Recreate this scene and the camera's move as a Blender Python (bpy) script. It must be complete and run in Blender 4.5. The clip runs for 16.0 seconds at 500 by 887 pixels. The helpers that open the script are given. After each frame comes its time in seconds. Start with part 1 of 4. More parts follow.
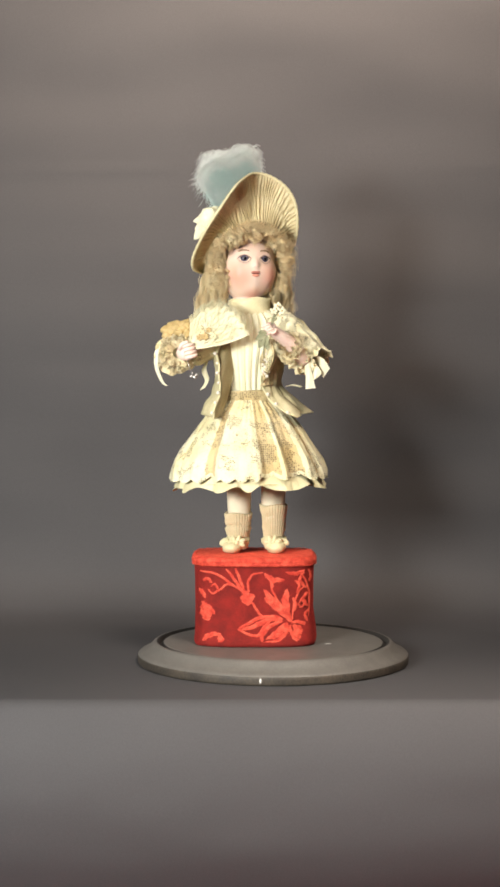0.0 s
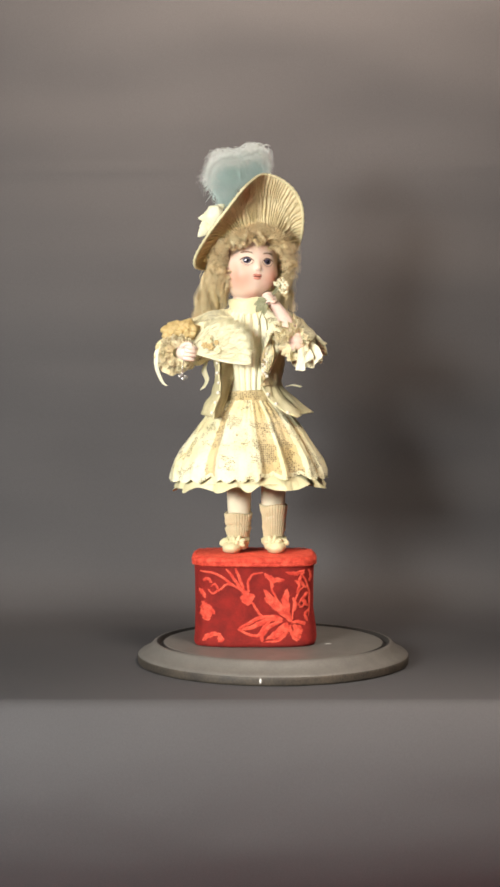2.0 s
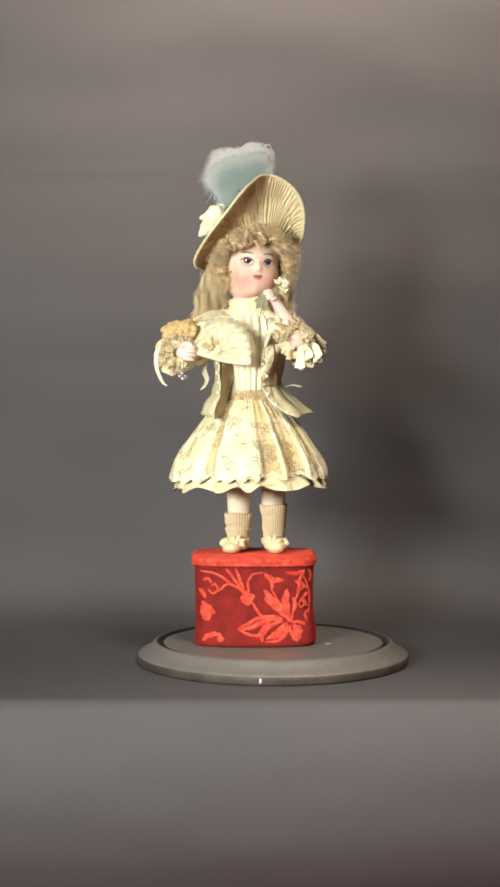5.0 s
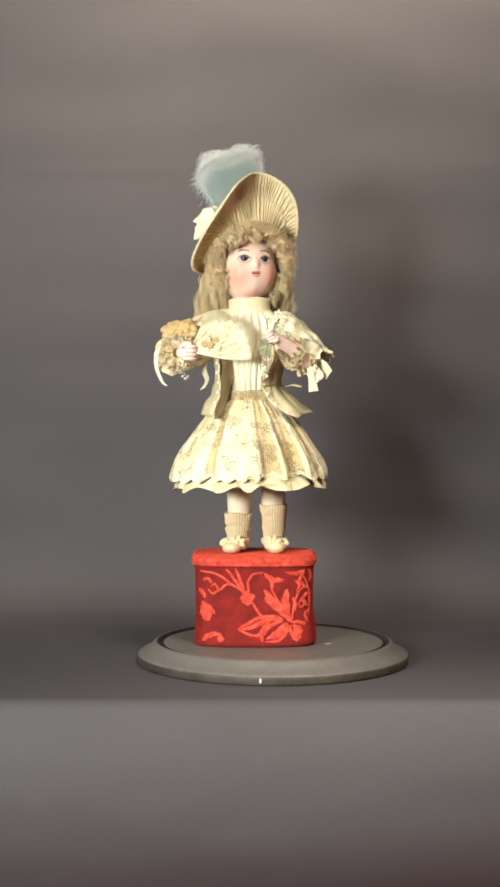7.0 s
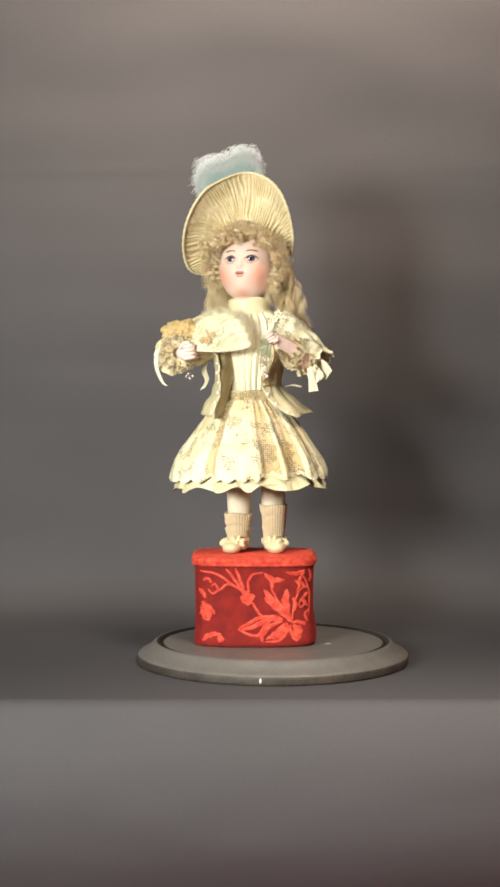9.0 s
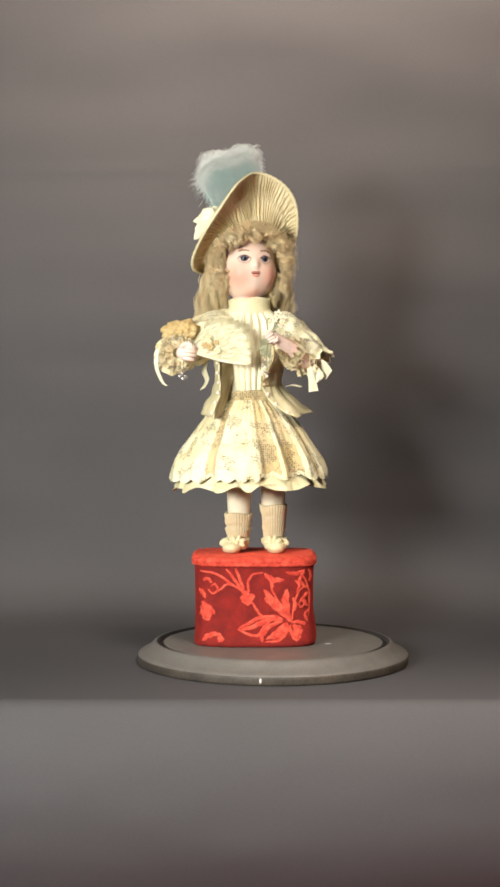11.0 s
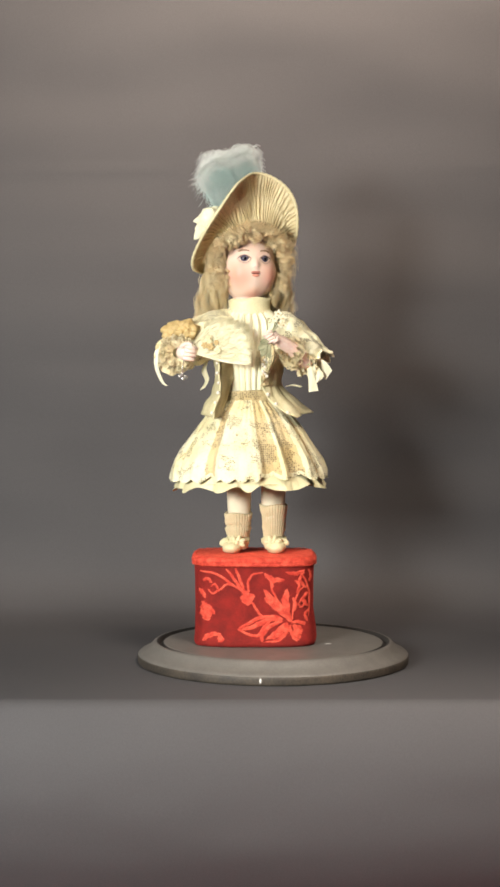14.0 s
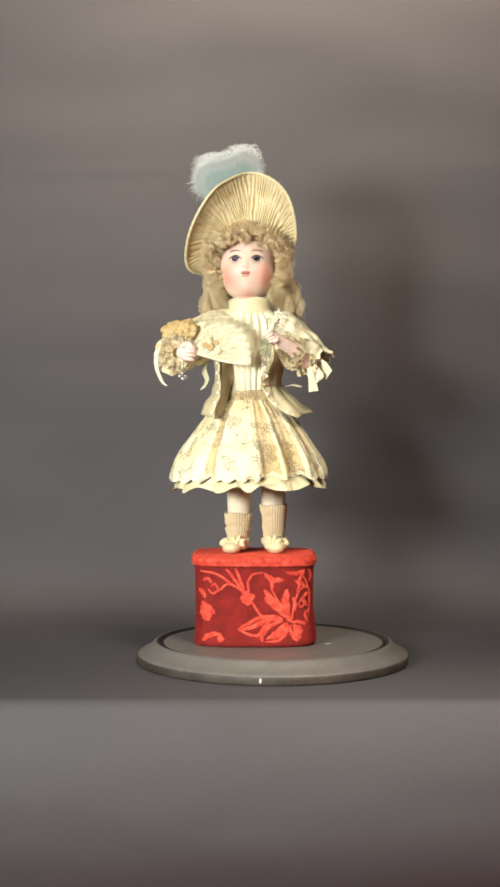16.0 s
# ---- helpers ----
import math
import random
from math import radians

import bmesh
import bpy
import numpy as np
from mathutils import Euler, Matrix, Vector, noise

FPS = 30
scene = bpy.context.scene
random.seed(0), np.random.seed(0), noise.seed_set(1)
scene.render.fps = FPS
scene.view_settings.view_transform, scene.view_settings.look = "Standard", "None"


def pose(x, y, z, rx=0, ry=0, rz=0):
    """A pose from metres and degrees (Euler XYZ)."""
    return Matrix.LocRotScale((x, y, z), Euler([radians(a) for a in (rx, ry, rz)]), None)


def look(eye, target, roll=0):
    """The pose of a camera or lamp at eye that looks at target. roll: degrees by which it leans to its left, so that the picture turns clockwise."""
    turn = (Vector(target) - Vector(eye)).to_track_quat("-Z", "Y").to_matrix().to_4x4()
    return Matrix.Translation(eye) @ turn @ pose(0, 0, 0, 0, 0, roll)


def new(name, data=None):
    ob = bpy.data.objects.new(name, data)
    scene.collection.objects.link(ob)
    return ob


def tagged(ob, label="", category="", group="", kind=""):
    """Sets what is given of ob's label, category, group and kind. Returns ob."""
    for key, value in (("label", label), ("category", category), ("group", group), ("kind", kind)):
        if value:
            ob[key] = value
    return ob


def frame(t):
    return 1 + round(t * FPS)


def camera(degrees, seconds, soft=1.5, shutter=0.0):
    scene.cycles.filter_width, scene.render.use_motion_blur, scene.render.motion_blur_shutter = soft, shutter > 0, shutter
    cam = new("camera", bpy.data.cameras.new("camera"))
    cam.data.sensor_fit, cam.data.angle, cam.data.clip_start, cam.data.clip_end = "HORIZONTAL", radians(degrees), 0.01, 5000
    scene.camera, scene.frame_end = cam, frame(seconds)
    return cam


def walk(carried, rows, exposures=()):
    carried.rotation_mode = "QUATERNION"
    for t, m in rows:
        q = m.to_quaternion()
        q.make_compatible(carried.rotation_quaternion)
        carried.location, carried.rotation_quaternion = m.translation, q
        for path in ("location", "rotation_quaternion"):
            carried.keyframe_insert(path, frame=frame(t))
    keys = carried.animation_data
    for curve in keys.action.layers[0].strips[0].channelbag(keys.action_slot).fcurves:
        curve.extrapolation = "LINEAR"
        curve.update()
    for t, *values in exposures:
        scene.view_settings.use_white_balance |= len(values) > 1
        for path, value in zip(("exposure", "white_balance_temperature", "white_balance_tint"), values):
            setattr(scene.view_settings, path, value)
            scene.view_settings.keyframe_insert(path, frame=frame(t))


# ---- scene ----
cam = camera(18.6, 16.0, soft=2.9, shutter=0.5)
K = 0.000583            # one design unit in metres (the wooden base is 480 units, 28 cm, across)
walk(cam, [(0.0, pose(-41 * K, -2700 * K, 484 * K, 87.92, 0, 0)), (16.0, pose(-41 * K, -2700 * K, 484 * K, 87.92, 0, 0))],
     exposures=[(0.0, 0.0), (16.0, 0.0)])

# ---------------------------------------------------------------- light
world = bpy.data.worlds.new("room_air")
scene.world = world
world.use_nodes = True
world.node_tree.nodes["Background"].inputs[0].default_value = (1.0, 0.97, 0.93, 1)
world.node_tree.nodes["Background"].inputs[1].default_value = 0.004


def area_lamp(name, eye, target, size, watts, colour, spread=180):
    data = bpy.data.lights.new(name, "AREA")
    data.shape, data.size, data.size_y = "RECTANGLE", size[0], size[1]
    data.energy, data.color, data.spread = watts, colour, math.radians(spread)
    ob = new(name, data)
    ob.matrix_world = look(eye, target)
    return ob


area_lamp("softbox_lamp", (-0.66, -1.28, 0.46), (-0.16, 0.05, 0.16), (0.22, 0.26), 9.3, (1.0, 0.985, 0.93), 120)
area_lamp("softbox_lamp", (-0.88, -1.14, 0.46), (-0.12, 0.05, 0.16), (0.24, 0.26), 3.5, (1.0, 0.985, 0.94), 120)
# Added lamp, aimed at the floor so that red bounces up the hanging paper.
area_lamp("unseen_overhead_lamp", (0.30, -1.10, 1.62), (0.32, -0.85, -0.75), (0.60, 0.60), 13.0, (1.0, 0.84, 0.72), 46)
area_lamp("unseen_overhead_lamp", (0.13, -0.14, 1.30), (0.05, 0.30, 0.85), (0.90, 0.36), 6.4, (1.0, 0.79, 0.63), 66)
# Unseen warm fill, added for the paper's front lip and the doll's right side.
area_lamp("unseen_overhead_lamp", (0.45, -0.95, 1.30), (0.10, -0.18, 0.02), (0.40, 0.40), 1.5, (1.0, 0.84, 0.71), 42)


# ---------------------------------------------------------------- materials
def nodes_of(name):
    m = bpy.data.materials.new(name)
    m.use_nodes = True
    nt = m.node_tree
    return m, nt, nt.nodes["Principled BSDF"], nt.nodes.new, nt.links.new


def surface(name, c1, c2, rough=0.7, scale=60.0, fine=600.0, bump=0.15, sheen=0.0, metal=0.0, spec=0.4, mix=(0.35, 0.65), sub=0.0):
    """Two colours mingled by a broad and a fine noise, with fine relief."""
    m, nt, b, add, link = nodes_of(name)
    co = add("ShaderNodeTexCoord")
    n1, n2 = add("ShaderNodeTexNoise"), add("ShaderNodeTexNoise")
    n1.inputs["Scale"].default_value, n1.inputs["Detail"].default_value = scale, 5
    n2.inputs["Scale"].default_value, n2.inputs["Detail"].default_value = fine, 3
    link(co.outputs["Object"], n1.inputs["Vector"])
    link(co.outputs["Object"], n2.inputs["Vector"])
    av = add("ShaderNodeMath")
    av.operation = "MULTIPLY_ADD"
    av.inputs[1].default_value = 0.45
    link(n2.outputs["Fac"], av.inputs[0])
    sc = add("ShaderNodeMath")
    sc.operation = "MULTIPLY"
    sc.inputs[1].default_value = 0.55
    link(n1.outputs["Fac"], sc.inputs[0])
    link(sc.outputs[0], av.inputs[2])
    ramp = add("ShaderNodeValToRGB")
    ramp.color_ramp.elements[0].position, ramp.color_ramp.elements[1].position = mix
    ramp.color_ramp.elements[0].color, ramp.color_ramp.elements[1].color = (*c1, 1), (*c2, 1)
    link(av.outputs[0], ramp.inputs[0])
    link(ramp.outputs[0], b.inputs["Base Color"])
    b.inputs["Roughness"].default_value, b.inputs["Metallic"].default_value = rough, metal
    b.inputs["Specular IOR Level"].default_value = spec
    b.inputs["Sheen Weight"].default_value, b.inputs["Sheen Roughness"].default_value = sheen, 0.4
    b.inputs["Sheen Tint"].default_value = (*c2, 1)
    if sub:
        b.inputs["Subsurface Weight"].default_value = sub
        b.inputs["Subsurface Radius"].default_value = (0.004, 0.003, 0.002)
        b.inputs["Subsurface Scale"].default_value = 0.5
    bp = add("ShaderNodeBump")
    bp.inputs["Strength"].default_value, bp.inputs["Distance"].default_value = bump, 0.001
    link(n2.outputs["Fac"], bp.inputs["Height"])
    link(bp.outputs["Normal"], b.inputs["Normal"])
    return m


def lace(name, thread, gap, scale=420.0, net=0.55):
    """Openwork lace over a lining: threads round cells, with motifs where the net closes."""
    m, nt, b, add, link = nodes_of(name)
    co = add("ShaderNodeTexCoord")
    vo, no = add("ShaderNodeTexVoronoi"), add("ShaderNodeTexNoise")
    vo.feature = "DISTANCE_TO_EDGE"
    vo.inputs["Randomness"].default_value = 0.6
    vo.inputs["Scale"].default_value = scale
    no.inputs["Scale"].default_value, no.inputs["Detail"].default_value = 70, 4
    link(co.outputs["Object"], vo.inputs["Vector"])
    link(co.outputs["Object"], no.inputs["Vector"])
    close = add("ShaderNodeMapRange")
    close.inputs["From Min"].default_value, close.inputs["From Max"].default_value = net - 0.06, net + 0.06
    close.inputs["To Min"].default_value, close.inputs["To Max"].default_value = 0.55, 0.12
    link(no.outputs["Fac"], close.inputs["Value"])
    less = add("ShaderNodeMath")
    less.operation = "SUBTRACT"
    link(vo.outputs["Distance"], less.inputs[0])
    link(close.outputs["Result"], less.inputs[1])
    hole = add("ShaderNodeMapRange")
    hole.inputs["From Min"].default_value, hole.inputs["From Max"].default_value = -0.02, 0.12
    link(less.outputs[0], hole.inputs["Value"])
    mx = add("ShaderNodeMix")
    mx.data_type = "RGBA"
    mx.inputs["A"].default_value, mx.inputs["B"].default_value = (*thread, 1), (*gap, 1)
    link(hole.outputs["Result"], mx.inputs["Factor"])
    tone = add("ShaderNodeMix")
    tone.data_type, tone.blend_type = "RGBA", "MULTIPLY"
    tone.inputs["B"].default_value = (0.93, 0.87, 0.70, 1)
    wide = add("ShaderNodeTexNoise")
    wide.inputs["Scale"].default_value = 28
    link(co.outputs["Object"], wide.inputs["Vector"])
    wr = add("ShaderNodeMapRange")
    wr.inputs["From Min"].default_value, wr.inputs["From Max"].default_value = 0.42, 0.68
    link(wide.outputs["Fac"], wr.inputs["Value"])
    link(wr.outputs["Result"], tone.inputs["Factor"])
    link(mx.outputs["Result"], tone.inputs["A"])
    link(tone.outputs["Result"], b.inputs["Base Color"])
    b.inputs["Roughness"].default_value = 0.75
    b.inputs["Sheen Weight"].default_value = 0.15
    stitch = add("ShaderNodeTexNoise")
    stitch.inputs["Scale"].default_value, stitch.inputs["Detail"].default_value = 230, 6
    link(co.outputs["Object"], stitch.inputs["Vector"])
    raised = add("ShaderNodeBump")
    raised.inputs["Strength"].default_value, raised.inputs["Distance"].default_value = 0.8, 0.003
    link(stitch.outputs["Fac"], raised.inputs["Height"])
    bp = add("ShaderNodeBump")
    bp.inputs["Strength"].default_value, bp.inputs["Distance"].default_value = 0.7, 0.0012
    bp.invert = True
    link(raised.outputs["Normal"], bp.inputs["Normal"])
    link(hole.outputs["Result"], bp.inputs["Height"])
    link(bp.outputs["Normal"], b.inputs["Normal"])
    return m


def bisque(name, cheeks):
    """Tinted porcelain with painted blush on the cheeks."""
    m, nt, b, add, link = nodes_of(name)
    co = add("ShaderNodeTexCoord")
    col = None
    for place, size in cheeks:
        d = add("ShaderNodeVectorMath")
        d.operation = "DISTANCE"
        d.inputs[1].default_value = place
        link(co.outputs["Object"], d.inputs[0])
        r = add("ShaderNodeMapRange")
        r.interpolation_type = "SMOOTHSTEP"
        r.inputs["From Min"].default_value, r.inputs["From Max"].default_value = 0.0, size
        r.inputs["To Min"].default_value, r.inputs["To Max"].default_value = 0.68, 0.0
        link(d.outputs["Value"], r.inputs["Value"])
        mx = add("ShaderNodeMix")
        mx.data_type = "RGBA"
        mx.inputs["A"].default_value, mx.inputs["B"].default_value = (0.83, 0.62, 0.50, 1), (0.76, 0.28, 0.18, 1)
        if col:
            link(col, mx.inputs["A"])
        link(r.outputs["Result"], mx.inputs["Factor"])
        col = mx.outputs["Result"]
    no = add("ShaderNodeTexNoise")
    no.inputs["Scale"].default_value = 90
    link(co.outputs["Object"], no.inputs["Vector"])
    ro = add("ShaderNodeMapRange")
    ro.inputs["To Min"].default_value, ro.inputs["To Max"].default_value = 0.36, 0.52
    link(no.outputs["Fac"], ro.inputs["Value"])
    link(ro.outputs["Result"], b.inputs["Roughness"])
    link(col, b.inputs["Base Color"])
    b.inputs["Specular IOR Level"].default_value = 0.35
    b.inputs["Subsurface Weight"].default_value = 0.1
    b.inputs["Subsurface Radius"].default_value, b.inputs["Subsurface Scale"].default_value = (0.004, 0.002, 0.001), 0.4
    return m


def thin(m, share):
    """Lets light through a thin fabric or fibre: a share of translucent scatter in the same colour."""
    nt = m.node_tree
    b, out = nt.nodes["Principled BSDF"], nt.nodes["Material Output"]
    tr, mx = nt.nodes.new("ShaderNodeBsdfTranslucent"), nt.nodes.new("ShaderNodeMixShader")
    nt.links.new(b.inputs["Base Color"].links[0].from_socket, tr.inputs["Color"])
    mx.inputs[0].default_value = share
    nt.links.new(b.outputs[0], mx.inputs[1])
    nt.links.new(tr.outputs[0], mx.inputs[2])
    nt.links.new(mx.outputs[0], out.inputs["Surface"])
    return m


PAPER = surface("grey_backdrop_paper", (0.0635, 0.0625, 0.066), (0.078, 0.077, 0.081), 0.70, 3.0, 700, 0.06, spec=0.25)
PLASTER = surface("dim_room_plaster", (0.06, 0.05, 0.047), (0.08, 0.07, 0.065), 0.9, 2.0, 120, 0.1)
# The floor is out of view; its red is added to bounce onto the paper.
BOUNCEFLOOR = surface("red_bounce_floor", (0.24, 0.048, 0.050), (0.36, 0.085, 0.085), 0.9, 5.0, 90, 0.3)
TABLE = surface("plain_table_wood", (0.16, 0.10, 0.06), (0.25, 0.16, 0.09), 0.6, 12.0, 200, 0.1)
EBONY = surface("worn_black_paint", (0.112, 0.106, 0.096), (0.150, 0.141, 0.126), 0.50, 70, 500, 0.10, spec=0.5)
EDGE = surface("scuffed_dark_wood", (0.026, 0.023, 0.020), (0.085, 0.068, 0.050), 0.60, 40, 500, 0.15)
# Near-black for the rim recess and its lips: groove shade put into the colour.
GROOVESHADE = surface("groove_shade_black", (0.012, 0.011, 0.010), (0.03, 0.028, 0.025), 0.6, 60, 500, 0.1)
FLAKE = surface("dull_grey_flake", (0.28, 0.27, 0.25), (0.40, 0.39, 0.36), 0.6)
CHIP = surface("white_chip", (0.75, 0.74, 0.7), (0.85, 0.84, 0.8), 0.5)
VELVET = surface("deep_red_velvet", (0.14, 0.006, 0.004), (0.30, 0.014, 0.009), 0.85, 90, 1300, 0.6, sheen=0.7)
CRUSHED = surface("crushed_red_velvet", (0.56, 0.036, 0.020), (0.92, 0.13, 0.072), 0.70, 170, 1300, 0.9, sheen=0.4, mix=(0.42, 0.60))
CREAM = surface("cream_silk", (0.66, 0.60, 0.34), (0.81, 0.75, 0.48), 0.48, 45, 800, 0.12, sheen=0.15)
WHITE = surface("ivory_satin", (0.80, 0.77, 0.54), (0.90, 0.88, 0.68), 0.42, 40, 800, 0.08)
OLIVE = surface("faded_silk_jacket", (0.46, 0.41, 0.23), (0.64, 0.58, 0.36), 0.5, 40, 700, 0.14, sheen=0.2)
GOLD = surface("ochre_satin_ribbon", (0.44, 0.31, 0.12), (0.64, 0.48, 0.22), 0.5, 50, 700, 0.1)
LACE = lace("cream_lace", (0.86, 0.82, 0.57), (0.24, 0.20, 0.09), 540, 0.51)
TANLACE = lace("aged_tan_lace", (0.66, 0.54, 0.30), (0.22, 0.16, 0.07), 480, 0.46)
CUFF = lace("tan_cuff_lace", (0.82, 0.73, 0.48), (0.54, 0.43, 0.23), 480, 0.52)
KNIT = surface("ribbed_tan_knit", (0.57, 0.46, 0.27), (0.72, 0.61, 0.39), 0.85, 80, 1200, 0.4)
STOCK = surface("pale_stocking", (0.72, 0.64, 0.46), (0.82, 0.75, 0.57), 0.8, 60, 1200, 0.25)
STRAW = thin(surface("gathered_straw_silk", (0.62, 0.52, 0.28), (0.85, 0.75, 0.47), 0.45, 60, 700, 0.15, sheen=0.1), 0.08)
HAIR = thin(surface("blonde_mohair", (0.93, 0.72, 0.39), (0.99, 0.89, 0.60), 0.40, 60, 1500, 0.2, spec=0.5), 0.18)
PLUME = thin(surface("pale_teal_plume", (0.66, 0.86, 0.81), (0.87, 0.96, 0.94), 0.8, 40, 500, 0.1, sheen=0.4), 0.06)
# Near-white copy of the plume: overhead light is put into the tips' colour.
PLUMELIT = surface("toplit_plume_tips", (0.90, 0.97, 0.92), (0.98, 0.99, 0.96), 0.8, 60, 500, 0.1, sheen=0.4)
BISQUE = bisque("tinted_bisque", [((-0.0185, -0.0215, 0.0235), 0.020), ((0.0185, -0.0215, 0.0235), 0.020), ((0, -0.020, 0.000), 0.016)])
BISQUELIMB = surface("pink_bisque_limb", (0.83, 0.60, 0.50), (0.90, 0.74, 0.64), 0.42, 60, 400, 0.03, sub=0.1)
LIP = surface("painted_red", (0.50, 0.18, 0.13), (0.58, 0.23, 0.17), 0.45)
LOWERLIP = surface("painted_coral", (0.68, 0.27, 0.19), (0.76, 0.33, 0.24), 0.40)
BROW = surface("painted_soft_brow", (0.30, 0.17, 0.10), (0.40, 0.25, 0.15), 0.6)
LASH = surface("painted_brown_lash", (0.20, 0.12, 0.09), (0.28, 0.18, 0.13), 0.6)
MOUTH = surface("painted_dark_mouth", (0.17, 0.05, 0.04), (0.24, 0.08, 0.06), 0.5)
EYEWHITE = surface("glass_white", (0.40, 0.38, 0.38), (0.50, 0.48, 0.47), 0.15)
# Brown lining silk, its colour darkened for the shade inside the open front.
SHADELINING = surface("shade_brown_silk_lining", (0.30, 0.24, 0.12), (0.42, 0.35, 0.19), 0.6, 40, 700, 0.15)
IRIS = surface("violet_grey_glass", (0.05, 0.045, 0.075), (0.14, 0.12, 0.17), 0.10, 900, 2500, 0.0)
PUPIL = surface("black_glass", (0.008, 0.008, 0.008), (0.015, 0.015, 0.015), 0.06)
LEAF = surface("faded_green_cloth", (0.20, 0.21, 0.11), (0.38, 0.38, 0.24), 0.7, 120, 800, 0.3)
GAUZE = thin(surface("feathery_gauze", (0.83, 0.78, 0.52), (0.94, 0.91, 0.68), 0.6, 60, 700, 0.2), 0.15)
LINING = thin(surface("cream_hat_silk", (0.66, 0.60, 0.34), (0.81, 0.75, 0.48), 0.48, 45, 800, 0.12), 0.20)
PEARL = surface("pearl_bead", (0.80, 0.74, 0.62), (0.90, 0.86, 0.76), 0.22)
SILVER = surface("tarnished_silver_bead", (0.55, 0.52, 0.50), (0.75, 0.73, 0.70), 0.25, metal=0.8)


# ---------------------------------------------------------------- mesh helpers
ORIGIN = {}


def part(name, bm, mats, parent=None, label="", pivot=None):
    """Links a bmesh, drawn in design units, as one mesh under a thing or part. pivot: its own turning point."""
    base = ORIGIN[parent.name] if parent else (0, 0, 0)
    piv = Vector(pivot) if pivot is not None else Vector(base)
    for v in bm.verts:
        v.co = (v.co - piv) * K
    me = bpy.data.meshes.new(name)
    bm.normal_update()
    bm.to_mesh(me)
    bm.free()
    for m in mats if isinstance(mats, (list, tuple)) else [mats]:
        me.materials.append(m)
    ob = new(name, me)
    if parent:
        ob.parent = parent
    ob.location = (piv - Vector(base)) * K
    ORIGIN[ob.name] = piv
    if label:
        ob["label"] = label
    return ob


def face(bm, vs, mi=0):
    f = bm.faces.new(vs)
    f.smooth, f.material_index = True, mi
    return f


def sheet(bm, fn, nu, nv, wrap=False, mi=0, thick=0.0):
    """A surface from fn(u, v), u and v from 0 to 1."""
    cols = nu if wrap else nu + 1
    vs = [[bm.verts.new(fn(i / nu, j / nv)) for j in range(nv + 1)] for i in range(cols)]
    fs = []
    for i in range(nu):
        a, b = vs[i], vs[(i + 1) % cols]
        for j in range(nv):
            fs.append(face(bm, (a[j], b[j], b[j + 1], a[j + 1]), mi(i / nu, j / nv) if callable(mi) else mi))
    if thick:
        bm.normal_update()
        bmesh.ops.solidify(bm, geom=fs, thickness=thick)
        for f in bm.faces:
            f.smooth = True
    return vs


def tube(bm, pts, radii, n=8, mi=0, caps=True, flat=1.0):
    """A round or flattened tube along points."""
    pts = [Vector(p) for p in pts]
    if not isinstance(radii, (list, tuple)):
        radii = [radii] * len(pts)
    rings, side = [], None
    for i, p in enumerate(pts):
        d = (pts[min(i + 1, len(pts) - 1)] - pts[max(i - 1, 0)]).normalized()
        if side is None:
            side = d.cross(Vector((0, 0, 1)))
            if side.length < 0.1:
                side = d.cross(Vector((0, 1, 0)))
        side = (side - d * side.dot(d)).normalized()
        up = side.cross(d)
        rings.append([bm.verts.new(p + (side * math.cos(6.28318 * k / n) + up * math.sin(6.28318 * k / n) * flat) * radii[i]) for k in range(n)])
    for a, b in zip(rings, rings[1:]):
        for k in range(n):
            face(bm, (a[k], a[(k + 1) % n], b[(k + 1) % n], b[k]), mi)
    if caps:
        face(bm, rings[0][::-1], mi)
        face(bm, rings[-1], mi)
    return rings


def ball(bm, c, r, n=14, mi=0, shape=None, turn=None):
    """An ellipsoid; shape(direction) scales it, turn rotates it."""
    c, r = Vector(c), Vector(r if isinstance(r, (list, tuple)) else (r, r, r))
    rows = max(4, n // 2)
    top = []
    for j in range(rows + 1):
        th = math.pi * j / rows
        ring = []
        for i in range(1 if j in (0, rows) else n):
            ph = 6.28318 * i / n
            d = Vector((math.sin(th) * math.sin(ph), -math.sin(th) * math.cos(ph), math.cos(th)))
            p = Vector((d.x * r.x, d.y * r.y, d.z * r.z))
            if shape:
                p = shape(d, p)
            if turn:
                p = turn @ p
            ring.append(bm.verts.new(c + p))
        top.append(ring)
    for a, b in zip(top, top[1:]):
        for i in range(n):
            k = (i + 1) % n
            if len(a) == 1:
                face(bm, (a[0], b[i], b[k]), mi)
            elif len(b) == 1:
                face(bm, (a[i], b[0], a[k]), mi)
            else:
                face(bm, (a[i], b[i], b[k], a[k]), mi)


def lathe(bm, profile, n=64, c=(0, 0), sy=1.0, mi=0, wave=None):
    """A turned form: profile of (radius, height, material)."""
    rings = []
    for q in profile:
        r, h = q[0], q[1]
        ring = []
        for i in range(n):
            a = 6.28318 * i / n
            rr, hh = wave(a, r, h) if wave else (r, h)
            ring.append(bm.verts.new((c[0] + rr * math.sin(a), c[1] - rr * math.cos(a) * sy, hh)))
        rings.append(ring)
    for k, (a, b) in enumerate(zip(rings, rings[1:])):
        m = profile[k + 1][2] if len(profile[k + 1]) > 2 else mi
        for i in range(n):
            j = (i + 1) % n
            face(bm, (a[i], a[j], b[j], b[i]), m)
    return rings


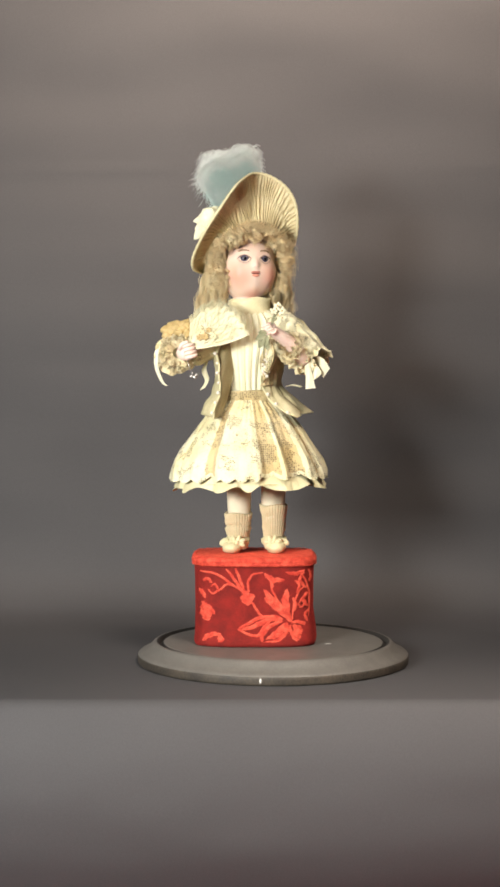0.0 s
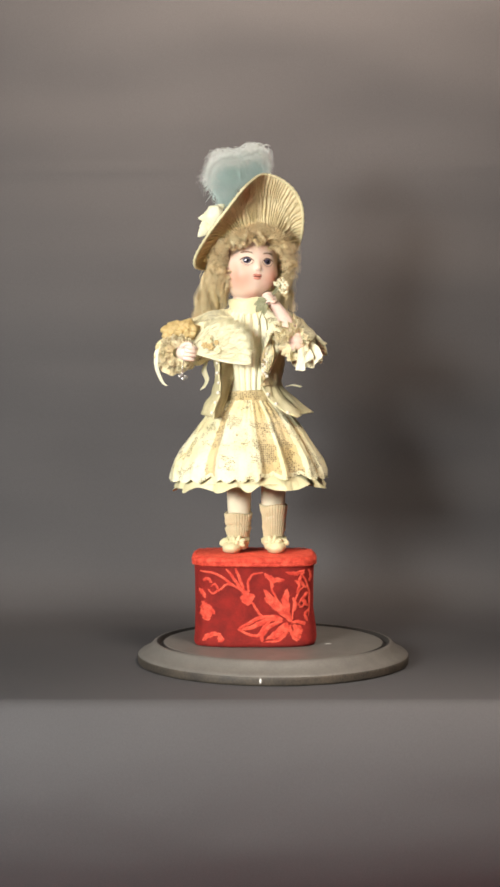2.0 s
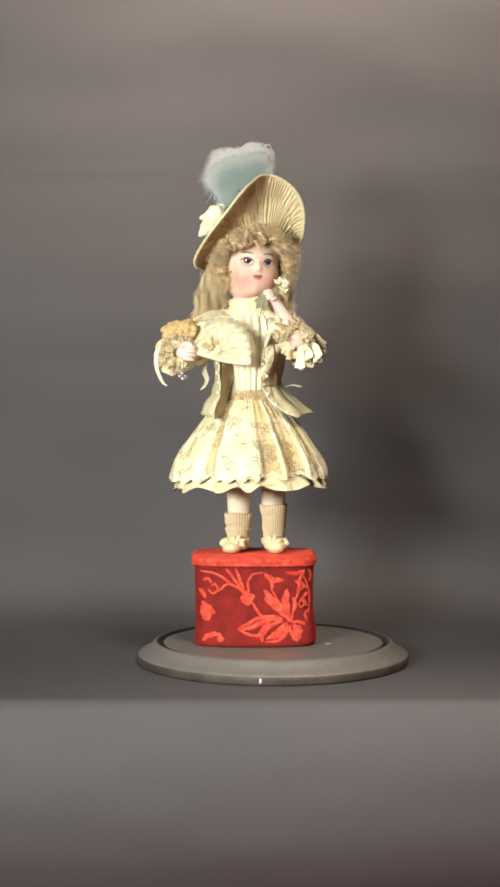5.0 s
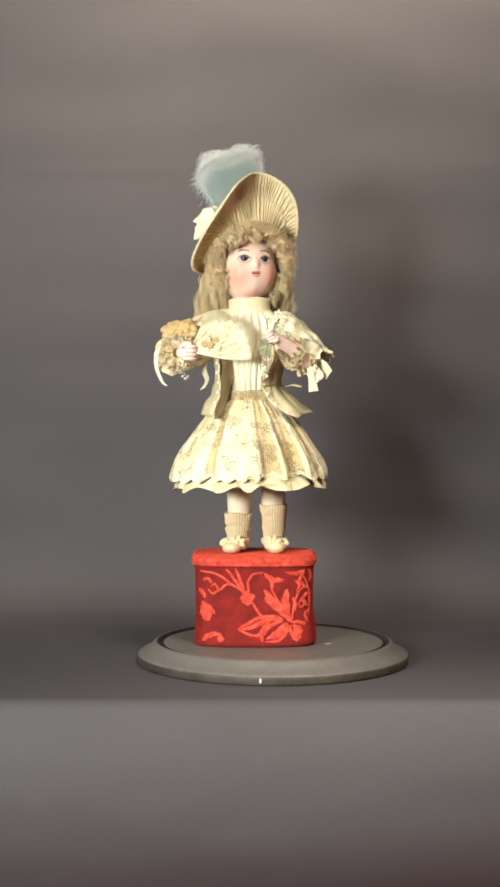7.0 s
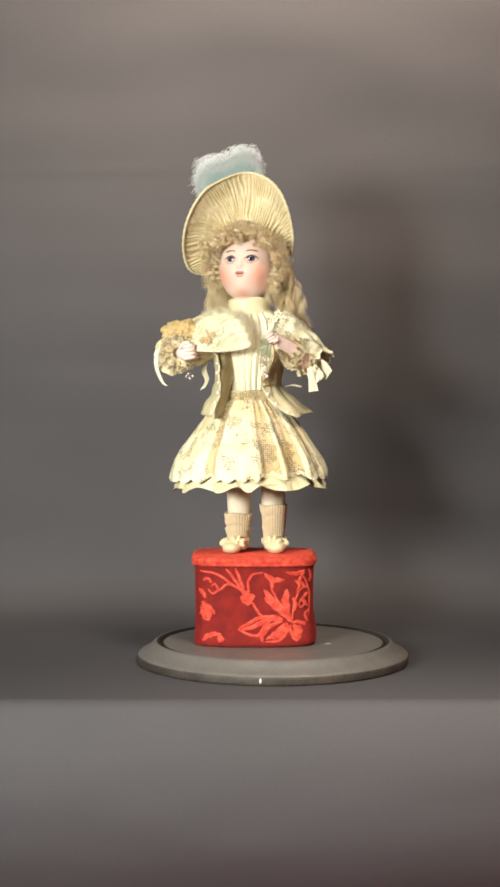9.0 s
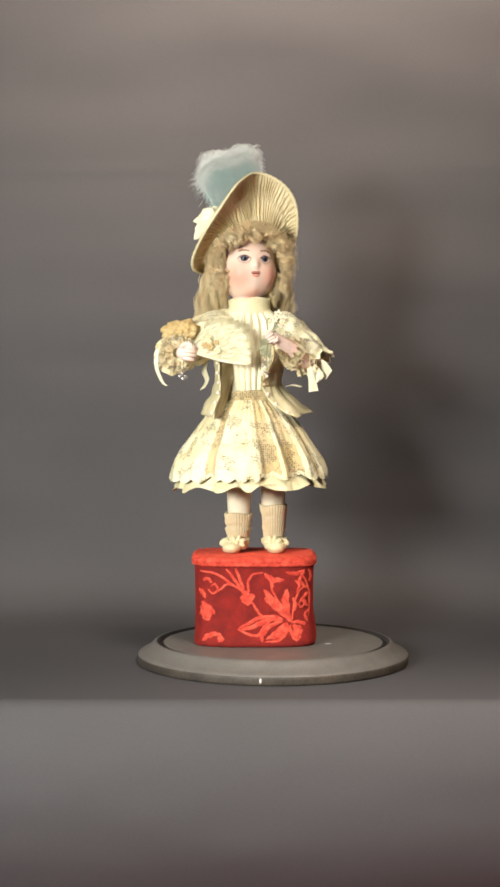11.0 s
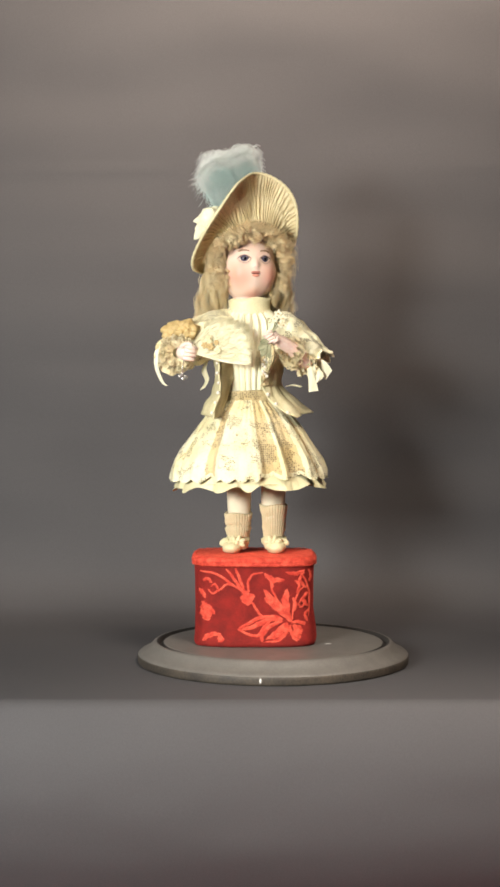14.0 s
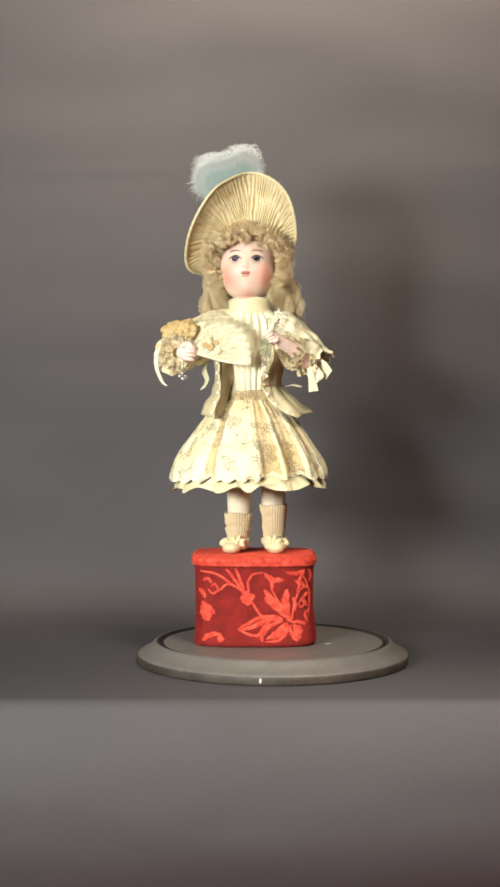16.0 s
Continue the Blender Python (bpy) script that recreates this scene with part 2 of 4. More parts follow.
def curve(pts, n):
    """A smooth run of n points through a few given ones."""
    pts = [Vector(p) for p in pts]
    out = []
    for k in range(n):
        s = k / (n - 1) * (len(pts) - 1)
        i = min(int(s), len(pts) - 2)
        t = s - i
        p0, p1, p2, p3 = pts[max(i - 1, 0)], pts[i], pts[i + 1], pts[min(i + 2, len(pts) - 1)]
        out.append(0.5 * ((2 * p1) + (p2 - p0) * t + (2 * p0 - 5 * p1 + 4 * p2 - p3) * t * t + (3 * p1 - p0 - 3 * p2 + p3) * t ** 3))
    return out


def lerp_rows(rows, x):
    """Linear value between rows of (x, value)."""
    if x <= rows[0][0]:
        return rows[0][1]
    for (a, p), (b, q) in zip(rows, rows[1:]):
        if x <= b:
            return p + (q - p) * (x - a) / (b - a)
    return rows[-1][1]


rnd = random.Random(7)
BM = bmesh.new


# ---------------------------------------------------------------- room and backdrop
def box(bm, lo, hi, mi=0):
    vs = [bm.verts.new((x, y, z)) for x in (lo[0], hi[0]) for y in (lo[1], hi[1]) for z in (lo[2], hi[2])]
    for q in ((0, 1, 3, 2), (4, 6, 7, 5), (0, 4, 5, 1), (2, 3, 7, 6), (0, 2, 6, 4), (1, 5, 7, 3)):
        f = bm.faces.new([vs[i] for i in q])
        f.material_index = mi
    return vs


def room():
    zf, zc, x0, x1, y0, y1, t = -1290, 3000, -3000, 3000, -4200, 1200, 120
    for name, lo, hi in (("floor", (x0, y0, zf - t), (x1, y1, zf)), ("ceiling", (x0, y0, zc), (x1, y1, zc + t)),
                         ("wall_north", (x0, y1, zf), (x1, y1 + t, zc)), ("wall_south", (x0, y0 - t, zf), (x1, y0, zc)),
                         ("wall_west", (x0 - t, y0, zf), (x0, y1, zc)), ("wall_east", (x1, y0, zf), (x1 + t, y1, zc))):
        bm = BM()
        box(bm, lo, hi)
        ob = part(name, bm, BOUNCEFLOOR if name == "floor" else PLASTER)
        tagged(ob, "unseen floor of the room, red to tint the paper's front" if name == "floor" else "plain dim grey plaster " + name.split("_")[0] + " of the room", name.split("_")[0], kind="structure")


def backdrop():
    """One long sheet of grey paper: hung at the back, coved onto the table and falling over its front edge."""
    front, y, z, s = [], -336.0, 0.0, 0.0
    while z > -1280:
        if s < 26:
            a = 58 * s / 26
        elif s < 520:
            a = 58 + 88 * ((s - 26) / 494) ** 0.85
        else:
            a = max(92, 146 - (s - 520) / 5)
        step = 2.0 if s < 30 else 9.0
        y -= step * math.cos(radians(a))
        z -= step * math.sin(radians(a))
        s += step
        front.append(Vector((0, y, z)))
    side = front[::-1] + curve([(0, -336, 0), (0, -300, 0), (0, -150, 0), (0, 0, 0), (0, 150, 0), (0, 300, 1), (0, 400, 6), (0, 480, 26), (0, 535, 75), (0, 556, 150), (0, 560, 260),
                                (0, 560, 450), (0, 560, 700), (0, 560, 1000), (0, 560, 1400), (0, 560, 1900)], 420)
    last = len(side) - 1

    def fn(u, v):
        p = side[min(int(v * last + 0.5), last)]
        x = -1500 + 3000 * u
        y, z = p.y, p.z
        if z > 60:
            y += (0.8 * math.sin(z / 55 + 0.8 * math.sin(x / 300)) + 7 * math.sin(z / 120 + x / 700)) * min(1, (z - 60) / 150)
            y += (8 * noise.noise(Vector((x / 420, z / 130, 3))) + 0.5 * noise.noise(Vector((x / 200, z / 40, 8)))) * min(1, (z - 60) / 150)
            y -= 2.2 * math.exp(-((z - 950 - x / 90) / 7) ** 2) * min(1, max(0, (abs(x - 60) - 160) / 200))
        elif z < -20:
            y += min(1, (-z - 20) / 80) * (4 * noise.noise(Vector((x / 400, z / 160, 9))) + 2 * noise.noise(Vector((x / 120, z / 60, 4))))
        return (x, y, z)
    bm = BM()
    sheet(bm, fn, 60, last)
    ob = part("backdrop", bm, PAPER)
    tagged(ob, "seamless warm grey paper backdrop sweeping over a table edge", "backdrop", kind="structure")
    bm = BM()
    box(bm, (-1300, -300, -40), (1300, 470, -2.5))
    for x in (-1240, 1180):
        for y in (-150, 440):
            box(bm, (x, y, -1290), (x + 60, y + 60, -60))
    tagged(part("table", bm, TABLE), "plain wooden table hidden under the grey paper", "table")


# ---------------------------------------------------------------- the wooden base
def dome_base():
    empty = new("display_base")
    ORIGIN[empty.name] = Vector((0, 0, 0))
    tagged(empty, "round black-painted turned wooden base with a recessed rim", "display base")

    def wob(a, r, h):
        return r * (1 + 0.0012 * math.sin(2 * a + 1)), h
    bm = BM()
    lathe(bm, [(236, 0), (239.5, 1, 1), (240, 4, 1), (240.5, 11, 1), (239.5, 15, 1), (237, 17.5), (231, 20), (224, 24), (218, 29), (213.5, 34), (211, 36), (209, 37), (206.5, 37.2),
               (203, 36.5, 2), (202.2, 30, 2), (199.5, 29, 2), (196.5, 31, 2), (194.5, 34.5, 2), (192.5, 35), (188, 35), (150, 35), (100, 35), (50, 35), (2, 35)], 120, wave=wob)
    part("turned_disc", bm, [EBONY, EDGE, GROOVESHADE], empty, "worn satin black turned disc")
    bm = BM()
    ball(bm, (-24, -239.5, 9), (2.2, 2.0, 4.5), 10)
    part("peg", bm, CHIP, empty, "small white peg in the rim")
    for x, y, s in ((96, -33, 7), (-80, -68, 3)):
        bm = BM()
        ball(bm, (x, y, 35.4), (s, s * 0.7, 0.7), 8)
        part("paint_chip", bm, FLAKE, empty, "pale flake on the disc")
    return empty


# ---------------------------------------------------------------- the automaton
CX, CY = -43.0, 15.0        # the doll's upright axis
PX = -33.5                  # the pedestal's axis
automaton = new("automaton")
ORIGIN[automaton.name] = Vector((PX, CY, 35.0))
automaton.location = ORIGIN[automaton.name] * K
tagged(automaton, "antique doll automaton in cream lace dress on red velvet pedestal", "automaton")


def oval(a, b, ang, n=4.2):
    c, s = math.sin(ang), -math.cos(ang)
    r = (abs(c) ** n + abs(s) ** n) ** (-1 / n)
    return a * c * r, b * s * r


def pedestal():
    prof = [(101, 84, 35.2), (105, 88, 36), (106.5, 90, 41), (105, 88.5, 48), (104.5, 88, 60), (104.3, 87.5, 100), (104.8, 88, 150), (105.6, 89, 178)]
    lid = [(104, 88, 175.5), (106.8, 90.5, 175), (108.2, 92, 177), (108.6, 92.3, 178.5), (107.6, 91, 180), (108.6, 92, 183), (108, 91.5, 187), (105, 89, 190), (99, 84, 190.6), (80, 67, 190.8), (50, 42, 191), (20, 17, 191), (1, 1, 191)]

    def rings(bm, prof):
        last = None
        for a, b, h in prof:
            ring = []
            for i in range(96):
                x, y = oval(a, b, 6.28318 * i / 96)
                q = 0.8 * noise.noise(Vector((x / 14, y / 14, h / 10)))
                k = 1 + q / 100 + 0.085 * math.exp(-((h - 54) / 16) ** 2 - ((x - 96) / 14) ** 2 - ((y + 30) / 60) ** 2)
                ring.append(bm.verts.new((PX + x * k, CY + y * k, h)))
            if last:
                for i in range(96):
                    j = (i + 1) % 96
                    face(bm, (last[i], last[j], ring[j], ring[i]))
            last = ring
        return last
    bm = BM()
    rings(bm, prof)
    drum = part("pedestal", bm, VELVET, automaton, "oval pedestal covered in red cut velvet")
    bm = BM()
    rings(bm, lid)
    top = part("pedestal_top", bm, CRUSHED, automaton, "padded red velvet top")
    bm = BM()
    for k in range(5200):
        ang = rnd.uniform(0, 6.28318)
        a, b, h = rnd.choice(((108.4, 92, 177.5), (107.8, 91.3, 180), (108.5, 92, 184), (107, 90.5, 188), (103, 87, 190.4)))
        x, y = oval(a, b, ang)
        out = Vector((x, y, (h - 182) * 8)).normalized()
        p = Vector((PX + x, CY + y, h))
        q = p + (out + Vector((rnd.gauss(0, 0.5), rnd.gauss(0, 0.5), rnd.gauss(0, 0.5)))) * rnd.uniform(0.7, 1.7)
        tube(bm, [p, q], [0.5, 0.2], 3, caps=False)
    part("velvet_pile", bm, CRUSHED, top, "ruffled velvet pile")

    def strip(name, pts, width, tip=0.7):
        """One raised motif of the cut velvet, a leaf or stem that follows the drum."""
        run = curve([(x, 0, z) for x, z in pts], 16)
        bm = BM()

        def fn(u, v):
            i = min(int(u * 15 + 0.5), 15)
            p = run[i]
            d = (run[min(i + 1, 15)] - run[max(i - 1, 0)]).normalized()
            w = width * (max(0.02, math.sin(math.pi * min(1, u * 0.98 + 0.01))) ** tip)
            w *= 1 + 0.20 * math.sin(u * 19 + v * 3 + pts[0][0]) + 0.14 * math.sin(u * 47 + pts[0][0])
            s = (v - 0.5) * 2
            x, z = p.x - d.z * w * s, p.z + d.x * w * s
            x, z = max(-102.8, min(102.8, x)), max(40.0, z)
            y = -88.2 * (1 - (abs(x) / 105.6) ** 4.2) ** (1 / 4.2) if abs(x) < 104 else 0
            lift = 0.7 * (1 - abs(s) ** 6) + 0.25 * math.sin(u * 40 + s * 6) + 0.25
            return (PX + x * (1 + 0.004 * lift), CY + y - lift, z)
        sheet(bm, fn, 15, 6)
        part(name, bm, CRUSHED, drum)
    # x from the middle of the drum, then height, and half the width
    stems = (([(-49, 172), (-36, 156), (-23, 136), (-14, 124)], 2.6),
             ([(-33, 174), (-24, 151), (-16, 130)], 2.6),
             ([(-94, 167), (-67, 163), (-47, 151), (-20, 132)], 2.3),
             ([(-9, 132), (-11, 146), (-4, 161), (15, 166)], 2.2),
             ([(-4, 114), (6, 98), (15, 87)], 2.4),
             ([(-67, 130), (-55, 139), (-47, 145), (-33, 141)], 2.0),
             ([(-75, 141), (-69, 145), (-63, 137), (-71, 128), (-80, 136)], 2.0),
             ([(-89, 151), (-80, 154), (-74, 147)], 2.8))
    tendrils = (([(66, 83), (68, 107), (76, 130), (88, 141)], 1.8),
             ([(94, 88), (96, 122), (91, 146), (83, 161)], 1.8),
             ([(78, 112), (84, 119), (89, 112), (81, 105), (75, 112)], 2.0),
             ([(28, 146), (32, 132), (40, 117), (45, 98)], 2.0),
             ([(86, 166), (79, 152), (90, 138)], 2.8), ([(93, 130), (84, 118), (93, 106)], 3.2), ([(70, 152), (78, 143), (73, 129)], 2.4),
             ([(66, 122), (72, 108), (66, 96)], 2.6), ([(96, 100), (88, 92), (92, 80), (98, 70)], 2.6), ([(94, 170), (98, 158), (95, 148)], 2.4))
    leaf_edges = (([(-28, 66), (-9, 78), (15, 88), (38, 88), (49, 84)], 2.8),
             ([(-28, 66), (-9, 58), (6, 56), (18, 72), (30, 84)], 2.2),
             ([(13, 45), (15, 59), (30, 74), (49, 81)], 3.2),
             ([(15, 44), (35, 45), (49, 54), (57, 69), (55, 79)], 3.0),
             ([(20, 49), (38, 64), (53, 78)], 1.2),
             ([(-20, 66), (-3, 69), (20, 83)], 1.2),
             ([(61, 75), (65, 59), (78, 45), (96, 44)], 3.0),
             ([(63, 78), (78, 79), (91, 72), (97, 56)], 2.6),
             ([(64, 75), (78, 62), (91, 49)], 1.2))
    blooms = (([(-24, 124), (-13, 120), (1, 126)], 8),
             ([(-17, 134), (-12, 120), (-11, 108)], 8),
             ([(16, 136), (32, 117), (54, 93), (65, 79)], 7),
             ([(57, 137), (54, 112), (62, 81)], 6.5),
             ([(17, 122), (36, 106), (51, 93)], 5),
             ([(17, 164), (32, 153), (52, 153)], 5),
             ([(54, 166), (71, 163), (88, 169)], 3.5),
             ([(-89, 110), (-84, 95), (-80, 81)], 10),
             ([(-92, 114), (-78, 103), (-68, 93)], 5),
             ([(-90, 45), (-78, 56), (-57, 59)], 4.5),
             ([(-60, 57), (-58, 48), (-62, 43)], 6),
             ([(-96, 136), (-90, 130), (-85, 120)], 4),
             ([(27, 159), (30, 147), (32, 139)], 3),
             ([(-22, 66), (0, 72), (22, 82), (46, 84)], 4.6), ([(22, 50), (38, 60), (52, 76)], 5.0), ([(30, 50), (44, 58), (54, 74)], 4.0),
             ([(66, 74), (78, 66), (92, 54)], 5.6), ([(68, 66), (78, 54), (90, 48)], 4.6))
    for kind, rows, tip in (("stem", stems + tendrils, 0.25), ("leaf_edge", leaf_edges, 0.3), ("bloom", blooms, 0.7)):
        for pts, w in rows:
            strip(kind, pts, w * 1.25 if kind == "leaf_edge" else w, tip)


def legs_and_shoes():
    for x, top, lean in ((-60.5, 262, -3), (0.5, 277, 2)):
        bm = BM()
        tube(bm, [(x + 1, CY + 8, 330), (x, CY + 8, 290), (x, CY + 8, 250), (x + lean, CY + 8, 205)], [23, 21.5, 20, 15], 20)
        part("leg", bm, STOCK, automaton, "pale stockinged doll leg")
        bm = BM()

        def rib(a, r, h):
            return r * (1 + 0.028 * math.sin(a * 30) + 0.09 * noise.noise(Vector((math.sin(a) * 1.2, math.cos(a) * 1.2, h / 6 + x)))), h + 1.5 * math.sin(3 * a + x)
        slack = 3.0 if lean < 0 else 0.0
        lathe(bm, [(21, top - 2), (23.5, top), (24.6, top - 3), (23.8, top - 9), (22.6, top - 16), (21 + slack * 0.6, top - 21), (20.8 - slack * 0.4, 240), (20.2 + slack, 234), (19.0 + slack * 0.8, 228), (18.2, 216), (18.5, 205), (16, 198)], 180, (x + lean * 0.5, CY + 8), 1.0, wave=rib)
        part("sock", bm, KNIT, automaton, "ribbed tan knitted sock slipping down")
        bm = BM()
        tx = x + lean * (4.2 if lean < 0 else 2.6)

        def shoe(d, p):
            w = 1.0 + 0.16 * (-d.y)
            z = p.z * (1.1 if d.y > 0 else 0.85)
            f = 1 + 0.09 * noise.noise(d * 3.5 + Vector((tx, 0, 0)))
            return Vector((p.x * w * f, p.y * f, max(z * f, -11)))
        ball(bm, (tx, CY - 4, 202), (17, 31, 15), 28, shape=shoe)
        lathe(bm, [(17, 204), (22, 210), (23, 216), (19, 219)], 40, (x + lean, CY + 8), 1.0, wave=lambda a, r, h: (r * (1 + 0.05 * math.sin(a * 7)), h + 2 * math.sin(a * 5)))
        sh = part("shoe", bm, CREAM, automaton, "cream satin doll shoe")
        bm = BM()
        for k in range(7):
            a = 0.9 * k + 0.3
            q = Matrix.Rotation(a, 3, "Y")
            ball(bm, (tx + 9 * math.sin(a) - 3 * lean, CY - 21, 211 + 6 * math.cos(a)), (4.5, 4, 8), 10, turn=q)
        ball(bm, (tx - 3 * lean, CY - 25, 211), (4, 3, 4), 8)
        for d_, tilt_ in ((-1, 38), (1, -24)):
            ball(bm, (tx + d_ * 14, CY - 12, 211), (10, 2.2, 6), 12, shape=lambda d, p: p * (1 + 0.2 * noise.noise(d * 2.5)), turn=Matrix.Rotation(radians(-tilt_), 3, "Y"))
        part("shoe_bow", bm, CREAM, sh, "small ribbon bow")


SKIRT = [(465, 47), (458, 55), (448, 67), (436, 78), (420, 91), (400, 105), (380, 118), (360, 129), (342, 137), (330, 139), (318, 133)]


# deep folds between the box pleats: angle from the front, half width; the wide ones show tan lace
FOLDS = [(-2.75, 0.05), (-2.25, 0.04), (-1.72, 0.05), (-1.18, 0.03), (-0.56, 0.07), (0.27, 0.13), (0.64, 0.13), (1.06, 0.04), (1.45, 0.05), (1.95, 0.04), (2.45, 0.05), (2.95, 0.04)]


def pleat(a, v=1.0):
    """Box pleats: 1 on the crown of a pleat, down to -1 in the folds between them, which lean as they fall."""
    a = (a + 3.14159) % 6.28318 - 3.14159 - 0.08 * (v - 0.5)
    near = min((abs(a - at) - half) for at, half in FOLDS)
    return max(-1.0, min(1.0, near / 0.07))


def dress():
    bm = BM()

    def skirt(u, v):
        a = 6.28318 * u
        h = 468 + (330 - 468) * v
        r = 0.955 * lerp_rows(SKIRT[::-1], h)
        k = min(1.0, v * 1.3)
        p = pleat(a, v)
        r *= 1 + 0.065 * k * p + 0.022 * k * noise.noise(Vector((a * 9, h / 60, 1))) + 0.035 * k * noise.noise(Vector((math.sin(a) * 3, math.cos(a) * 3, h / 40))) + 0.035 * (1 - k) ** 3 * min(1, v * 12) * math.sin(46 * a + 2 * math.sin(7 * a))
        hh = h - 6.5 * v ** 6 * abs(math.sin(15 * a + 1.2 * math.sin(3 * a))) - 3 * v ** 3 * p - 4 * v * math.sin(a + 0.6) * -1
        return (CX + r * math.sin(a), CY - 0.84 * r * math.cos(a), hh)

    def panel(u, v):
        return 1 if pleat(6.28318 * u, v) < 0.1 and v < 0.94 else 0
    sheet(bm, skirt, 560, 44, wrap=True, mi=panel)
    sk = part("skirt", bm, [LACE, TANLACE], automaton, "gathered cream lace skirt with deep pleats")
    bm = BM()

    def frill(u, v):
        a = 6.28318 * u
        ph = 11 * a + 1.6 * math.sin(3 * a + 0.5) + 0.8 * math.sin(7 * a)
        s = 0.6 * math.sin(ph) + 0.5 * pleat(a, 1.0)
        r = 120 + 12 * v + 8.5 * v * math.copysign(abs(s) ** 0.7, s)
        return (CX + r * math.sin(a), CY - 0.84 * r * math.cos(a), 336 - 28 * v - 5 * v * math.sin(ph + 0.9) + 5 * v * math.sin(a + 0.6))
    sheet(bm, frill, 420, 8, wrap=True)
    part("hem_frill", bm, CREAM, sk, "pleated ivory satin hem frill")
    bm = BM()
    lathe(bm, [(128, 318), (100, 322), (60, 326), (10, 328)], 48, (CX, CY), 0.84)
    part("petticoat", bm, CREAM, sk, "shaded cream petticoat")
    # blouse, belt and collar
    body = [(468, 45), (480, 45), (500, 47), (520, 51), (545, 57), (570, 62), (590, 64), (604, 60), (613, 50), (620, 40), (630, 34)]
    bm = BM()

    def blouse(u, v):
        a = 6.28318 * u
        h = 466 + 164 * v
        r = lerp_rows(body, h)
        k = max(0, math.cos(a)) ** 2
        r *= 1 + (0.07 + 0.06 * v) * k * (0.3 - abs(math.sin(13 * a + 0.3 * math.sin(v * 6))) ** 0.5) * (0.5 + 0.5 * abs(math.cos(3 * v)))
        r -= 7.5 * k * math.exp(-(math.cos(13 * a + 0.25 * math.sin(v * 7)) / 0.26) ** 2) * (0.45 + 0.55 * abs(math.cos(3.3 * v))) * min(1, (1 - v) * 12)
        return (CX + r * math.sin(a), CY - 0.72 * r * math.cos(a), h)
    sheet(bm, blouse, 560, 24, wrap=True)
    part("blouse", bm, WHITE, automaton, "ivory satin blouse front in narrow pleats")
    bm = BM()
    lathe(bm, [(47, 457), (51, 459), (51.5, 468), (50, 472), (51, 477), (47, 480)], 120, (CX, CY), 0.78, wave=lambda a, r, h: (r * (1 + 0.012 * math.sin(60 * a)), h + 1.2 * math.sin(2 * a)))
    part("belt", bm, TANLACE, automaton, "narrow woven braid belt")
    bm = BM()
    lathe(bm, [(37, 612), (38.5, 617), (37, 621), (35.8, 628), (36.6, 635), (37.6, 642), (36.2, 641.5), (34, 634)], 160, (CX + 1, CY), 0.86, wave=lambda a, r, h: (r * (1 + 0.006 * math.sin(38 * a) * (h - 600) / 46), h + 1.2 * math.sin(5 * a) + 2.5 * math.sin(a) * (h > 630)))
    part("collar", bm, CREAM, automaton, "standing cream lace collar")
    # jacket: left and right fronts with the back between them
    rad = [(425, 76), (440, 72), (455, 66), (470, 59), (490, 55), (520, 57), (550, 61), (580, 63), (600, 57), (614, 45), (622, 36)]
    left = [(425, -0.72), (470, -0.86), (530, -0.92), (570, -0.80), (622, -0.55)]
    right = [(425, 1.00), (440, 0.80), (470, 0.52), (500, 0.36), (530, 0.36), (570, 0.50), (622, 0.62)]

    def jacket(u, v):
        h = 606 - 176 * v
        a0, a1 = lerp_rows(right, h), 6.28318 + lerp_rows(left, h)
        a = a0 + (a1 - a0) * u
        r = lerp_rows(rad, h)
        edge = min(u, 1 - u) * 6
        r += 4.5 * noise.noise(Vector((a * 2.5, h / 22, 6))) + 2.2 * noise.noise(Vector((a * 9, h / 30, 2))) + 9 * max(0, v - 0.55) * pleat(a + 0.35) + (5 + 12 * v * u) * math.exp(-edge * 3) + v ** 3 * 5 * math.sin(9 * a) + max(0, v - 0.70) * 100 * max(0, math.sin(a)) ** 2
        hh = h - (10 * v ** 3 * math.cos(a * 2) if v > 0.3 else 0)
        fwd = 34 * math.exp(-(1 - u) * 9) * min(1, max(0, (v - 0.18) / 0.3))
        return (CX + r * math.sin(a), CY - 0.80 * r * math.cos(a) - fwd, hh)
    bm = BM()
    sheet(bm, jacket, 220, 40, thick=2.0)
    jk = part("jacket", bm, OLIVE, automaton, "open faded silk jacket with flaring tails")
    bm = BM()

    def facing(u, v):
        """The lining of the fan-side front, from its edge back to the blouse."""
        e = Vector(jacket(1.0, 0.18 + 0.80 * v)) + Vector((2.5, 1.5, 0))
        q = Vector((-72 + 5 * math.sin(v * 5), CY - 27, e.z + 2))
        return e.lerp(q, u * (1 - 0.55 * v ** 3)) + Vector((0, 3 * math.sin(u * 7 + v * 6), 0))
    sheet(bm, facing, 12, 30)
    part("jacket_lining", bm, SHADELINING, jk, "brown silk lining, darkened for the shade inside the front")
    for u in (0.0, 1.0):
        bm = BM()
        pts = [Vector(jacket(u, 0.16 + 0.84 * i / 26)) + Vector((0, -2.0, 0)) for i in range(27)]
        tube(bm, pts, 1.7, 6)
        part("edge_cord", bm, CREAM, jk, "cream edge cord")
        for i in range(3, 27, 3):
            bm = BM()
            ball(bm, pts[i] + Vector((3 if u == 0 else -3, -2, 0)), 2.7 + rnd.random(), 10)
            part("bead", bm, PEARL, jk)
    for k in range(8):
        bm = BM()
